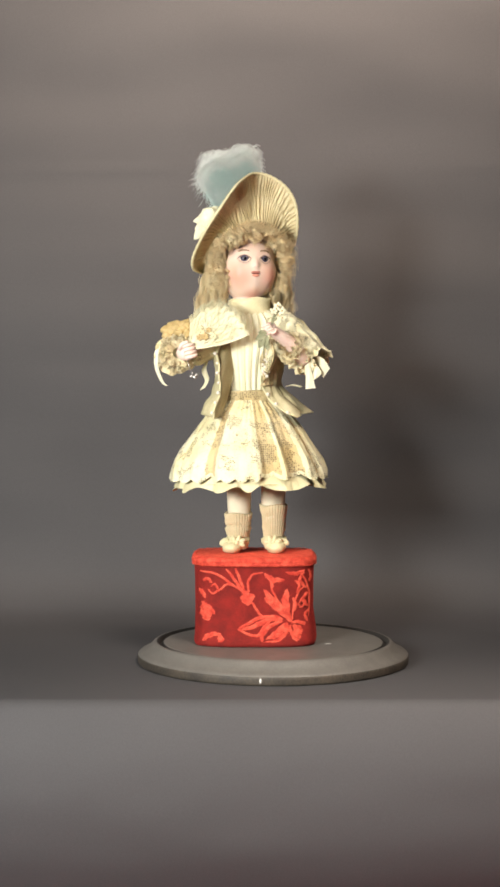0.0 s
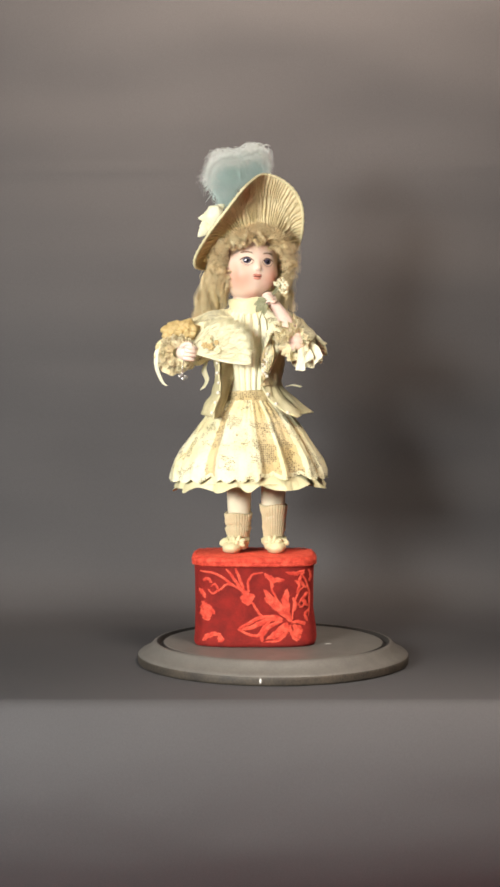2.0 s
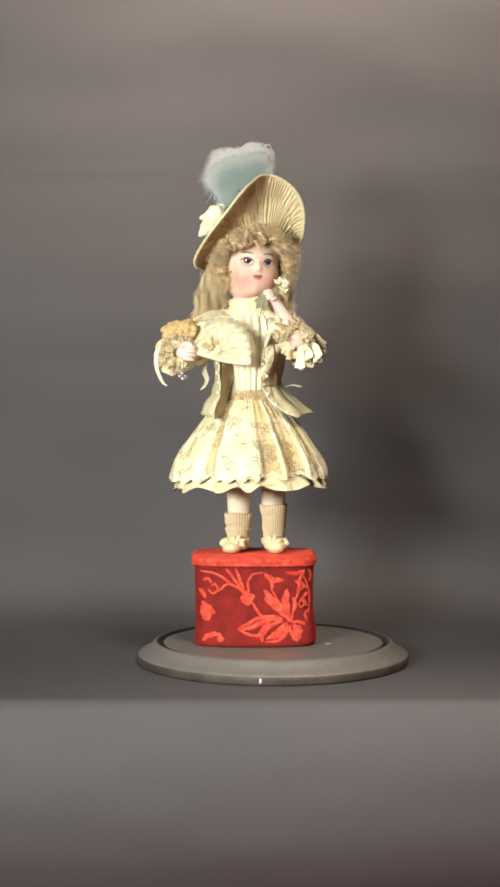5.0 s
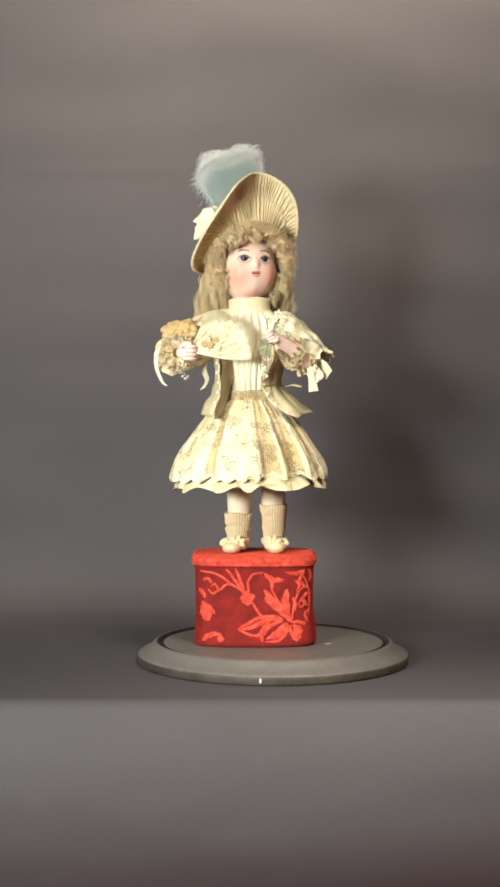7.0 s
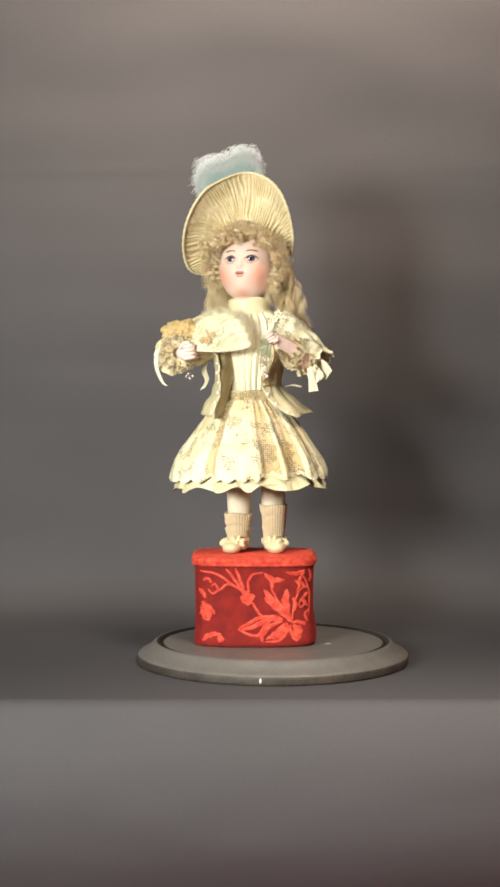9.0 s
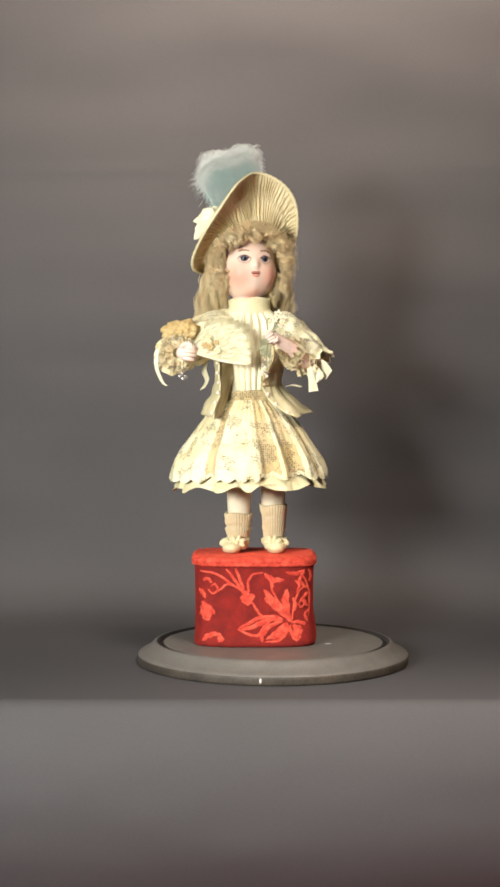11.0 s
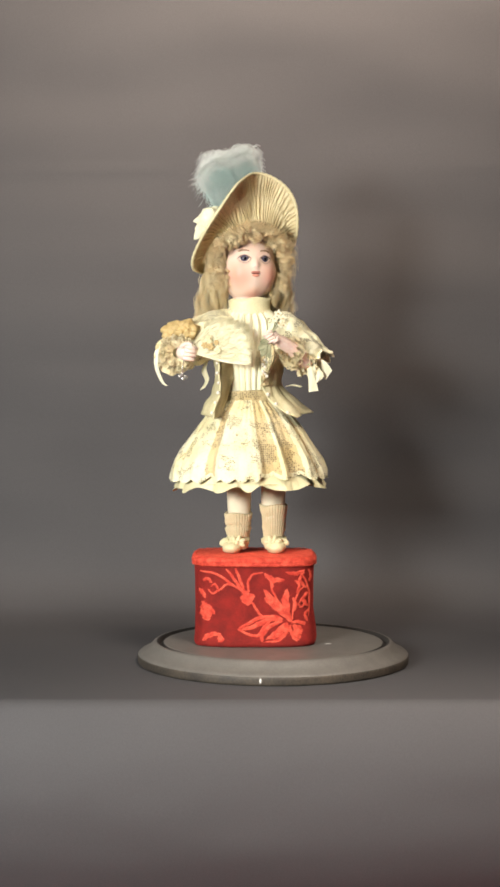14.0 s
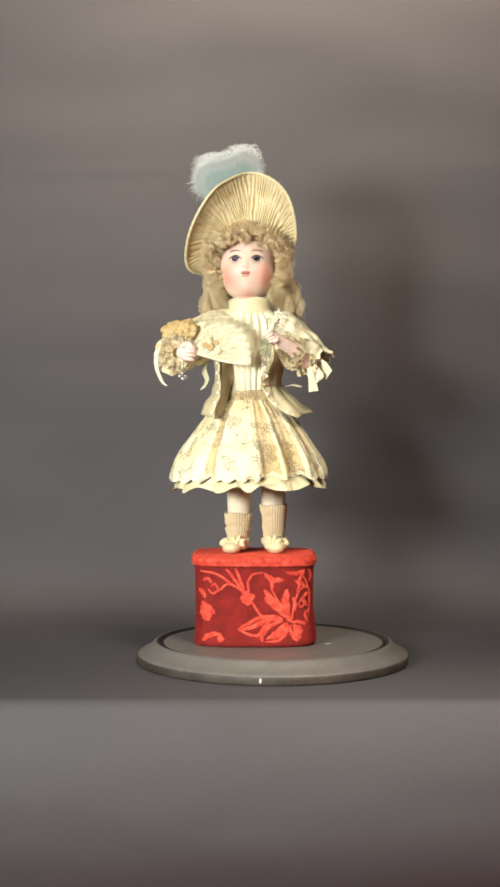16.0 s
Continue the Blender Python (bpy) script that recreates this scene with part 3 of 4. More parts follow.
        ball(bm, (-15 + 4 * math.sin(k * 2.1), -44 + 2 * math.cos(k * 1.7), 533 - 4.0 * k), 2.6 + 0.8 * math.sin(k * 3.0), 10)
        part("bead", bm, PEARL, jk)
    bm = BM()

    def lapel(u, v):
        """A broad lace lapel from the shoulder down to the waist, its edge softly scalloped."""
        a = Vector((-6 - 15 * v, -33 - 8 * v, 606 - 92 * v))
        b = Vector((34 - 40 * v, -12 - 26 * v, 602 - 92 * v))
        p = a.lerp(b, u) + Vector((-2.5 * abs(math.sin(v * 16)) * (1 - u), -4 * math.sin(math.pi * u) + 1.5 * math.sin(u * 9 + v * 7), 0))
        return p
    sheet(bm, lapel, 16, 34, thick=1.2)
    part("lapel", bm, LACE, jk, "wide cream lace lapel")
    bm = BM()
    puff(bm, (2, CY + 4, 596), (48, CY - 10, 566), (27, 25), folds=8)
    part("shoulder_sleeve", bm, LACE, jk, "cream lace upper sleeve")
    # lace jabot falling beside the right front
    bm = BM()

    def fall(u, v):
        x = 497 - 483 - 30 + 16 * u + 10 * (1 - v) + 4 * math.sin(v * 9 + u * 4)
        return (x - 8, -36 + 5 * math.sin(u * 9 + v * 5), 580 - 92 * v)
    sheet(bm, fall, 14, 26, thick=1.2)
    part("lace_fall", bm, TANLACE, jk, "hanging strip of tan lace")


def petals(bm, c, r, n, mi, facing=(0, -1, 0), cup=0.35):
    """A small rosette of n petals."""
    q = Vector(facing).to_track_quat("Z", "Y").to_matrix()
    for k in range(n):
        a = 6.28318 * k / n + rnd.random() * 0.3
        d = Vector((math.cos(a), math.sin(a), cup))
        m = Matrix.Rotation(a, 3, "Z")
        ball(bm, Vector(c) + q @ (d * r * 0.55), (r * 0.52, r * 0.36, r * 0.13), 8, mi, turn=q @ m)


def bow(bm, c, size, mi=0, drop=1.0):
    """A ribbon bow with two loops and two tails."""
    c = Vector(c)
    for s in (-1, 1):
        run = [c, c + Vector((s * 0.5, -0.12, 0.35)) * size, c + Vector((s * 1.0, -0.05, 0.28)) * size, c + Vector((s * 0.95, 0.1, -0.12)) * size, c + Vector((s * 0.4, 0.02, -0.1)) * size, c]
        tube(bm, curve(run, 18), [size * 0.10 + size * 0.20 * math.sin(math.pi * i / 17) for i in range(18)], 8, mi, flat=0.2)
        run = [c, c + Vector((s * 0.3, -0.1, -0.4 * drop)) * size, c + Vector((s * 0.55, 0.0, -0.95 * drop)) * size]
        tube(bm, curve(run, 9), [size * (0.12 + 0.02 * i) for i in range(9)], 8, mi, flat=0.2)
    ball(bm, c + Vector((0, -size * 0.1, 0)), size * 0.2, 10, mi)


def band(bm, pts, widths, across, mi=0):
    """A flat ribbon with a little thickness along a run of points."""
    run = curve(pts, 20)
    across = Vector(across).normalized()

    def fn(u, v):
        i = min(int(u * 19 + 0.5), 19)
        w = lerp_rows([(k / (len(widths) - 1), q) for k, q in enumerate(widths)], u)
        return run[i] + across * (v - 0.5) * w + Vector((0, 1.6 * math.sin(v * 5 + u * 4), 0))
    sheet(bm, fn, 19, 6, mi=mi)


def ruffle(bm, c, axis, r0, r1, n, mi=0, depth=8):
    """A gathered lace cuff round an arm."""
    q = Vector(axis).to_track_quat("Z", "Y").to_matrix()
    c = Vector(c)

    def fn(u, v):
        a = 6.28318 * u
        r = r0 + (r1 - r0) * v
        r *= 1 + 0.10 * v * noise.noise(Vector((math.cos(a) * 3, math.sin(a) * 3, r0)))
        return c + q @ Vector((r * math.cos(a), r * math.sin(a), depth * v + v * 4.5 * math.sin(n * a + 2 * math.sin(2 * a)) + 0.7 * v * math.sin(n * 3.3 * a)))
    sheet(bm, fn, n * 14, 8, wrap=True, mi=mi)


def frizz(bm, c, axis, r, count):
    """Loose lace loops round a cuff."""
    q = Vector(axis).to_track_quat("Z", "Y").to_matrix()
    for k in range(count):
        a, rr, l = rnd.uniform(0, 6.28), r * rnd.uniform(0.55, 1.08), rnd.uniform(3, 6.5)
        base = Vector(c) + q @ Vector((rr * math.cos(a), rr * math.sin(a), rnd.uniform(0, 12)))
        e1 = Vector((rnd.gauss(0, 1), rnd.gauss(0, 1), rnd.gauss(0, 1))).normalized()
        e2 = e1.cross(Vector((0.2, 1, 0.4))).normalized()
        tube(bm, [base + (e1 * math.cos(t * 0.75) + e2 * math.sin(t * 0.75)) * l * (1 - 0.06 * t) for t in range(9)], [0.5] + [0.8] * 7 + [0.4], 4, caps=False)


def fist(bm, c, size, turn, mi=0):
    """A small closed bisque fist with four fingers and a thumb."""
    c = Vector(c)
    ball(bm, c, (size, size * 0.8, size * 0.9), 16, mi, turn=turn)
    for k in range(4):
        z = (k - 1.5) * size * 0.42
        run = [c + turn @ Vector((-size * 0.1, -size * 0.75, z)), c + turn @ Vector((size * 0.65, -size * 0.85, z)), c + turn @ Vector((size * 1.05, -size * 0.35, z * 0.95)), c + turn @ Vector((size * 0.8, 0, z * 0.9))]
        tube(bm, curve(run, 9), [size * 0.22] * 8 + [size * 0.15], 8, mi)
    run = [c + turn @ Vector((-size * 0.5, -size * 0.6, size * 0.5)), c + turn @ Vector((0, -size * 0.9, size * 0.95)), c + turn @ Vector((size * 0.6, -size * 0.8, size * 0.9))]
    tube(bm, curve(run, 8), size * 0.24, 8, mi)


def puff(bm, a, b, r, mi=0, folds=9):
    """A full sleeve between two points, with soft folds."""
    run = curve([a, Vector(a).lerp(Vector(b), 0.5) + Vector((0, -4, 3)), b], 22)
    rings = tube(bm, run, [r[0] + (r[1] - r[0]) * (i / 21) + 5 * math.sin(math.pi * i / 21) for i in range(22)], 36, mi)
    for i, ring in enumerate(rings):
        for k, v in enumerate(ring):
            w = 0.06 * math.sin(folds * 6.28318 * k / 36 + i * 0.25) + 0.09 * noise.noise(v.co / 14)
            v.co = run[i] + (v.co - run[i]) * (1 + w)


def tulle():
    for run, w in (([(-116, CY - 16, 534), (-122, CY - 24, 516), (-117, CY - 20, 498), (-125, CY - 22, 482)], [6, 11, 9, 12]), ([(22, CY - 40, 487), (34, CY - 44, 489), (49, CY - 40, 486)], [5, 7, 4])):
        bm = BM()
        band(bm, run, w, (0.8, -0.4, 0.4))
        part("tulle_end", bm, GAUZE, automaton, "loose end of pale tulle")


# fan-side arm: the sleeve is still, the wrist and fan swing
WRIST = Vector((-152, CY - 88, 545))


def fan_arm():
    bm = BM()
    puff(bm, (-70, CY + 2, 594), (-146, CY - 26, 560), (32, 33), folds=7)
    puff(bm, (-88, CY, 584), (-150, CY - 30, 545), (30, 26))
    puff(bm, (-150, CY - 22, 540), (-168, CY - 62, 543), (24, 20))
    sl = part("fan_sleeve", bm, LACE, automaton, "full cream silk and lace sleeve")
    bm = BM()
    ruffle(bm, (-166, CY - 74, 545), (0.25, -1, -0.1), 9, 24, 9, depth=7)
    ruffle(bm, (-169, CY - 66, 545), (0.2, -1, -0.1), 12, 31, 12, depth=6)
    ruffle(bm, (-172, CY - 58, 543), (0.1, -1, -0.1), 16, 36, 10, depth=5)
    frizz(bm, (-168, CY - 68, 545), (0.2, -1, -0.1), 30, 150)
    part("lace_cuff", bm, CUFF, sl, "gathered tan lace cuff")
    for row, n_, lift, size in ((0, 5, 0, 12.5), (1, 5, -6, 10.0), (2, 4, -11, 7.5)):
        for k in range(n_):
            t = (k + 0.5 + 0.3 * rnd.uniform(-1, 1)) / n_
            at = (-187 + 50 * t + 2 * row, CY - 60 - 6 * row, 570 + lift + 21 * math.sin(math.pi * (0.16 + 0.62 * t)))
            seed = Vector((rnd.random() * 9, row, k))
            bm = BM()
            ball(bm, at, (size * rnd.uniform(0.8, 1.2), size * 0.7, size * rnd.uniform(0.8, 1.1)), 20, shape=lambda d, p: p * (1 + 0.6 * noise.noise(d * 1.2 + seed) + 0.16 * noise.noise(d * 4 + seed)))
            part("rosette_petal", bm, GOLD, sl, "crumpled ochre satin petal")
    bm = BM()
    band(bm, [(-196, CY - 62, 562), (-203, CY - 68, 545), (-203, CY - 66, 520), (-194, CY - 64, 496), (-186, CY - 62, 488)], [6, 9, 8, 6, 5], (1, -0.5, 0.2))
    band(bm, [(-196, CY - 62, 560), (-200, CY - 72, 545), (-198, CY - 72, 528)], [5, 8, 9], (1, 0.3, 0))
    part("ribbon_tail", bm, WHITE, sl, "white ribbon end hanging from the cuff")
    bm = BM()
    fist(bm, WRIST, 16, Matrix.Rotation(radians(10), 3, "Y"))
    wrist = part("fan_wrist", bm, BISQUELIMB, automaton, "small pink bisque fist", pivot=WRIST)
    # the fan: a curved half disc of gauze on sticks, with cloth blossoms and a feather edge
    bm = BM()

    def gauze(u, v):
        a = radians(-4 + 68 * u)
        far = lerp_rows([(0, 96), (0.3, 97), (0.55, 86), (0.8, 58), (1, 34)], u) + 2 * math.sin(u * 60)
        r = 8 + far * v
        dip = -13 * math.sin(v * 1.9) * (1 - u) ** 2
        return (WRIST.x + 8 + r * math.cos(a), WRIST.y - 4 + 26 * v * u + 8 * math.sin(v * 2.5) * (1 - u) + (0.35 * math.sin(u * 70) + 3 * noise.noise(Vector((u * 4, v * 3, 2)))) * v, WRIST.z + r * math.sin(a) + dip)
    sheet(bm, gauze, 120, 16, thick=1.0)
    part("fan_leaf", bm, GAUZE, wrist, "pale yellow gauze and feather fan leaf")
    bm = BM()
    tube(bm, [Vector(gauze(0.0, v / 10)) + Vector((0, -1.2, -0.5)) for v in range(11)], [1.8] * 7 + [1.4] * 4, 6)
    part("fan_guard", bm, WHITE, wrist, "ivory guard stick")
    bm = BM()
    for k in range(260):
        u, v0 = rnd.random(), rnd.uniform(0.15, 0.85)
        run = [Vector(gauze(min(1, max(0, u + 0.03 * math.sin(k + j))), v0 + 0.05 * j)) + Vector((0, -1.0 - 0.9 * j * rnd.random(), rnd.uniform(-0.5, 0.5))) for j in range(4)]
        tube(bm, run, [0.5, 0.6, 0.5, 0.2], 3, caps=False)
    for k in range(420):
        u = rnd.random() ** 0.7
        p = Vector(gauze(u, 0.9 + 0.1 * rnd.random()))
        out = (p - WRIST).normalized()
        l = (6 + 12 * u) * (0.5 + 0.8 * rnd.random())
        q = p + out * l + Vector((rnd.uniform(-5, 5), rnd.uniform(-6, 5), rnd.uniform(-3, 4)))
        tube(bm, curve([p, p.lerp(q, 0.6) + Vector((rnd.uniform(-2, 2), -2, rnd.uniform(0, 3))), q + Vector((rnd.uniform(-3, 3), 0, -2))], 5), [0.6, 0.5, 0.45, 0.35, 0.15], 3, caps=False)
    part("feather_edge", bm, GAUZE, wrist, "wispy ivory feather edge")
    bm = BM()
    for u, v, r, mi in ((0.35, 0.30, 7, 0), (0.55, 0.34, 7, 1), (0.22, 0.42, 6, 1), (0.62, 0.46, 5, 1), (0.42, 0.45, 5, 0), (0.48, 0.24, 6, 0)):
        petals(bm, Vector(gauze(u, v)) + Vector((0, -3, 0)), r, 6, mi)
    part("fan_blossom", bm, [GOLD, CREAM], wrist, "ochre and cream cloth blossom spray")
    bm = BM()
    tube(bm, [WRIST + Vector((-2, -6, -12)), WRIST + Vector((-5, -6, -26)), WRIST + Vector((-5, -6, -40))], 0.9, 5)
    for dx, dz in ((-9, -41), (-4, -45), (1, -42), (-5, -37)):
        ball(bm, WRIST + Vector((dx, -6, dz)), 3.2, 8)
    part("fan_tassel", bm, SILVER, wrist, "silvery beaded tassel")
    return wrist


SHOULDER = Vector((28, CY, 602))


def flower_arm():
    """The arm that lifts a sprig of flowers to the face; it turns at the shoulder."""
    bm = BM()
    y = CY
    tube(bm, curve([(58, y - 48, 535), (36, y - 74, 556), (14, y - 92, 572), (0, y - 100, 580)], 14), [15, 14.5, 14, 13.5, 13, 12.5, 12, 11.5, 11, 10.5, 10, 10, 10, 9], 14)
    fist(bm, (-4, y - 104, 584), 11.5, Matrix.Rotation(radians(150), 3, "Y") @ Matrix.Rotation(radians(-20), 3, "Z"))
    arm = part("flower_arm", bm, BISQUELIMB, automaton, "pink bisque forearm lifting a flower sprig", pivot=SHOULDER)
    bm = BM()
    run = curve([(12, y + 2, 598), (34, y - 8, 584), (56, y - 22, 560), (73, y - 34, 535)], 22)
    rings = tube(bm, run, [23 + 6 * i / 21 for i in range(22)], 44, caps=False)
    for i, ring in enumerate(rings):
        for k, v in enumerate(ring):
            w = (0.03 + 0.07 * i / 21) * math.sin(8 * 6.28318 * k / 44 + 1.2 * math.sin(i * 0.2)) + 0.12 * noise.noise(v.co / 16)
            v.co = run[i] + (v.co - run[i]) * (1 + w)
    puff(bm, (64, y - 30, 552), (52, y - 50, 538), (22, 19), folds=12)
    part("flower_sleeve", bm, LACE, arm, "wide cream silk sleeve")
    bm = BM()
    ruffle(bm, (44, y - 60, 548), (-0.75, -0.45, 0.45), 15, 28, 11, depth=14)
    ruffle(bm, (36, y - 67, 554), (-0.75, -0.45, 0.45), 13, 24, 10, depth=11)
    ruffle(bm, (28, y - 74, 561), (-0.75, -0.45, 0.45), 12, 18, 10, depth=8)
    ruffle(bm, (54, y - 52, 540), (-0.4, -0.5, -0.5), 18, 32, 12, depth=12)
    frizz(bm, (40, y - 64, 548), (-0.75, -0.45, 0.45), 25, 130)
    part("lace_cuff", bm, CUFF, arm, "gathered tan lace cuff")
    bm = BM()
    ruffle(bm, (72, y - 34, 537), (0.55, -0.35, -0.75), 26, 35, 9, depth=9)
    part("sleeve_edge", bm, LACE, arm, "cream lace sleeve edge")
    bm = BM()
    band(bm, [(62, y - 52, 540), (72, y - 62, 522), (80, y - 64, 506), (72, y - 62, 496)], [12, 16, 20, 18], (0.8, -0.2, 0.6))
    band(bm, [(70, y - 50, 540), (86, y - 58, 528), (97, y - 56, 512)], [14, 20, 22], (0.5, -0.4, 0.8))
    band(bm, [(60, y - 54, 536), (66, y - 64, 510), (70, y - 62, 484)], [8, 12, 18], (1, -0.3, 0.15))
    part("sleeve_ribbon", bm, WHITE, arm, "ivory ribbon ends at the elbow")
    h = Vector((-4, y - 106, 584))
    bm = BM()
    for dx, dz in ((12, 22), (5, 29), (19, 30), (11, 38), (20, 18)):
        petals(bm, h + Vector((dx, -2 + rnd.uniform(-3, 3), dz)), 7.2, 5, 0, (rnd.uniform(-0.5, 0.5), -1, rnd.uniform(-0.2, 0.6)))
        ball(bm, h + Vector((dx, -4, dz)), 2.0, 6, 1)
    part("flower_sprig", bm, [WHITE, GOLD], arm, "sprig of small white blossoms")
    bm = BM()
    for dx, dz in ((13, 30), (16, 24), (10, 34)):
        tube(bm, curve([h + Vector((-14, -4, -26)), h + Vector((-2, -6, 0)), h + Vector((dx, -2, dz))], 8), 1.1, 5)
    tube(bm, curve([h + Vector((-4, -6, -8)), h + Vector((-9, -4, -30)), h + Vector((-9, 0, -52))], 10), 1.0, 5)
    part("sprig_stem", bm, LEAF, arm, "thin green stems")
    for dx, dz, l, a in ((-12, -18, 20, 215), (-16, -24, 22, 250), (-8, -22, 20, 262), (-6, -12, 14, 200), (-14, -30, 20, 285), (-10, -12, 14, 190)):
        bm = BM()
        d = Vector((math.cos(radians(a)), -0.15, math.sin(radians(a))))
        s = Vector((-d.z, 0, d.x))
        st = h + Vector((dx * 0.6, -8, dz * 0.6))
        sheet(bm, lambda u, v: st + d * l * u + s * (v - 0.5) * l * 0.55 * math.sin(math.pi * (u * 0.96 + 0.02)) + Vector((0, -abs(v - 0.5) * 4, 0)), 10, 4, thick=0.6)
        part("sprig_leaf", bm, LEAF, arm)
    return arm


# ---------------------------------------------------------------- the head
NECK = Vector((-45, CY, 640))


def head():
    y0 = CY
    c = Vector((NECK.x, y0, 703))
    # direction, height and spread of each soft form: nose tip, bridge, cheeks, chin, sockets, mouth, under-lip hollow
    lumps = [((0, -1.0, -0.055), 5.6, 0.085), ((0, -0.99, 0.06), 2.6, 0.09), ((0.07, -0.99, -0.09), 1.6, 0.06), ((-0.07, -0.99, -0.09), 1.6, 0.06),
             ((0.52, -0.78, -0.40), 3.8, 0.30), ((-0.52, -0.78, -0.40), 3.8, 0.30), ((0, -0.80, -0.60), 3.0, 0.20),
             ((0.40, -0.90, 0.12), -3.0, 0.15), ((-0.40, -0.90, 0.12), -3.0, 0.15), ((0, -0.94, -0.31), 0.8, 0.13)]

    def skull(d, p):
        q = p.copy()
        for at, lift, size in lumps:
            q += d * lift * math.exp(-((d - Vector(at).normalized()).length / size) ** 2)
        t = min(1, max(0, (d.z + 0.30) / 0.6))
        if d.y < 0:
            q.y += (6.5 * t * t * (3 - 2 * t) - 2.5) * -d.y
        if d.z < 0:
            q.x *= 1 + 0.38 * -d.z * (1 + d.z)
            q.z *= 1 + 0.165 * min(1, -d.z * 1.4)
        return q
    bm = BM()
    ball(bm, c, (48, 47, 59), 96, 0, skull)
    tube(bm, [(c.x, y0 + 2, 628), (c.x, y0, 646), (c.x, y0, 668)], [26, 26, 32], 24, 0)
    # glass eyes, painted lips and brows belong to the same mould

    def on_face(x, z, out=0.0):
        d = Vector((x / 48, 0, (z - c.z) / 59))
        d.y = -math.sqrt(max(0.0, 1 - d.x * d.x - d.z * d.z))
        p = skull(d, Vector((d.x * 48, d.y * 47, d.z * 59)))
        return c + p + d * out
    for s in (-1, 1):
        e = on_face(s * 18.8, 709.5)
        q = Matrix.Rotation(radians(s * 17), 3, "Z")
        n = q @ Vector((0, -1, 0.02))
        ball(bm, e + Vector((0, 1.6, 0)), (10.2, 4.0, 6.6), 28, 1, turn=q)
        ball(bm, e + n * 1.3 + Vector((0, 0, 0.6)), (7.2, 1.7, 6.6), 24, 3, turn=q)
        ball(bm, e + n * 1.75 + Vector((0, 0, 0.5)), (6.1, 1.7, 5.8), 24, 2, turn=q)
        ball(bm, e + n * 3.1 + Vector((0, 0, 0.6)), (3.2, 0.6, 3.2), 14, 3, turn=q)
        # A white speck modelled on the pupil as a fixed catchlight.
        ball(bm, e + n * 3.7 + Vector((-1.5, 0, 2.2)), (0.7, 0.3, 0.7), 8, 1, turn=q)
        # moulded lids with a soft painted line
        for k, (rise, r0, mi_) in enumerate(((8.2, 1.0, 0), (6.8, 1.5, 5))):
            lid = [on_face(s * 18.8 - 11.5 + 23 * i / 14, 708.8 + rise * math.sin(math.pi * i / 14) ** 0.8, 1.1 - 0.5 * (k == 0)) for i in range(15)]
            tube(bm, lid, [0.3] + [r0 * (0.5 + 0.5 * math.sin(math.pi * i / 14)) for i in range(1, 14)] + [0.3], 8, mi_)
        low = [on_face(s * 18.8 - 10.5 + 21 * i / 12, 708.0 - 6.0 * math.sin(math.pi * i / 12), 0.6) for i in range(13)]
        tube(bm, low, [0.15] + [0.35] * 11 + [0.15], 8, 5)
        for i in range(1, 13):
            st = low[i] + n * 1.0
            tube(bm, [st, st + n * 0.4 + Vector((0.25 * s * (i - 6) * 0.2, 0, -2.4))], [0.22, 0.08], 4, 5)
        for j in range(4):
            brow = [on_face(s * (9.0 + j * 0.4 + 20 * i / 12), 720.0 + 0.6 * j + 3.8 * math.sin(math.pi * (0.20 + 0.72 * i / 12)), 0.15) for i in range(13)]
            tube(bm, brow, [0.4] + [0.95] * 9 + [0.8, 0.5, 0.2], 6, 7, flat=0.5)
        ball(bm, on_face(s * 2.8, 695.0, -0.2), (1.0, 0.7, 0.6), 8, 8)
        # ears half hidden by curls
        ball(bm, c + Vector((s * 46, 4, -14)), (5, 8, 12), 16, 0)
    # the parted mouth: a bowed upper lip, a dark line and a fuller lower lip
    for k, (z0, w, bowed, r0, mi_, out) in enumerate(((687.0, 8.6, 0.7, 1.5, 4, -0.6), (685.2, 7.4, 0.1, 1.0, 8, -0.1), (682.9, 6.4, -0.6, 1.8, 6, -0.5))):
        lip = []
        for i in range(21):
            t = i / 10 - 1
            z = z0 + bowed * (1 - t * t) - (0.9 * math.exp(-(t / 0.22) ** 2) if k == 0 else 0) - 0.5 * abs(t)
            lip.append(on_face(w * t, z, out))
        tube(bm, lip, [0.2 + r0 * (1 - (i / 10 - 1) ** 2) ** 0.6 for i in range(21)], 10, mi_, flat=1.25)
    hd = part("head", bm, [BISQUE, EYEWHITE, IRIS, PUPIL, LIP, LASH, LOWERLIP, BROW, MOUTH], automaton, "bisque doll head with painted face", pivot=NECK)

    # --- wig: a soft cap, tight curls round the face and long waves behind
    bm = BM()

    def cap(d, p):
        if d.y < -0.2 and d.z < 0.55:
            return p * 0.80
        return p * (1 + 0.05 * noise.noise(d * 5))
    ball(bm, c + Vector((0, 9, 8)), (52, 48, 56), 40, 0, cap)
    part("wig_cap", bm, HAIR, hd, "blonde mohair wig")

    def curl(start, drift, coil, turns, r, n=26):
        start, drift = Vector(start), Vector(drift)
        ph, pts = rnd.random() * 6.28, []
        side = drift.cross(Vector((0.3, 1, 0.1))).normalized()
        up = side.cross(drift.normalized())
        for i in range(n):
            t = i / (n - 1)
            a = ph + turns * 6.28 * t
            g = coil * (0.35 + 0.65 * math.sin(math.pi * min(1, t * 1.1)))
            pts.append(start + drift * t + side * math.cos(a) * g + up * math.sin(a) * g)
        return pts, [r * (1 - 0.7 * (i / (n - 1)) ** 2) for i in range(n)]
    bm = BM()
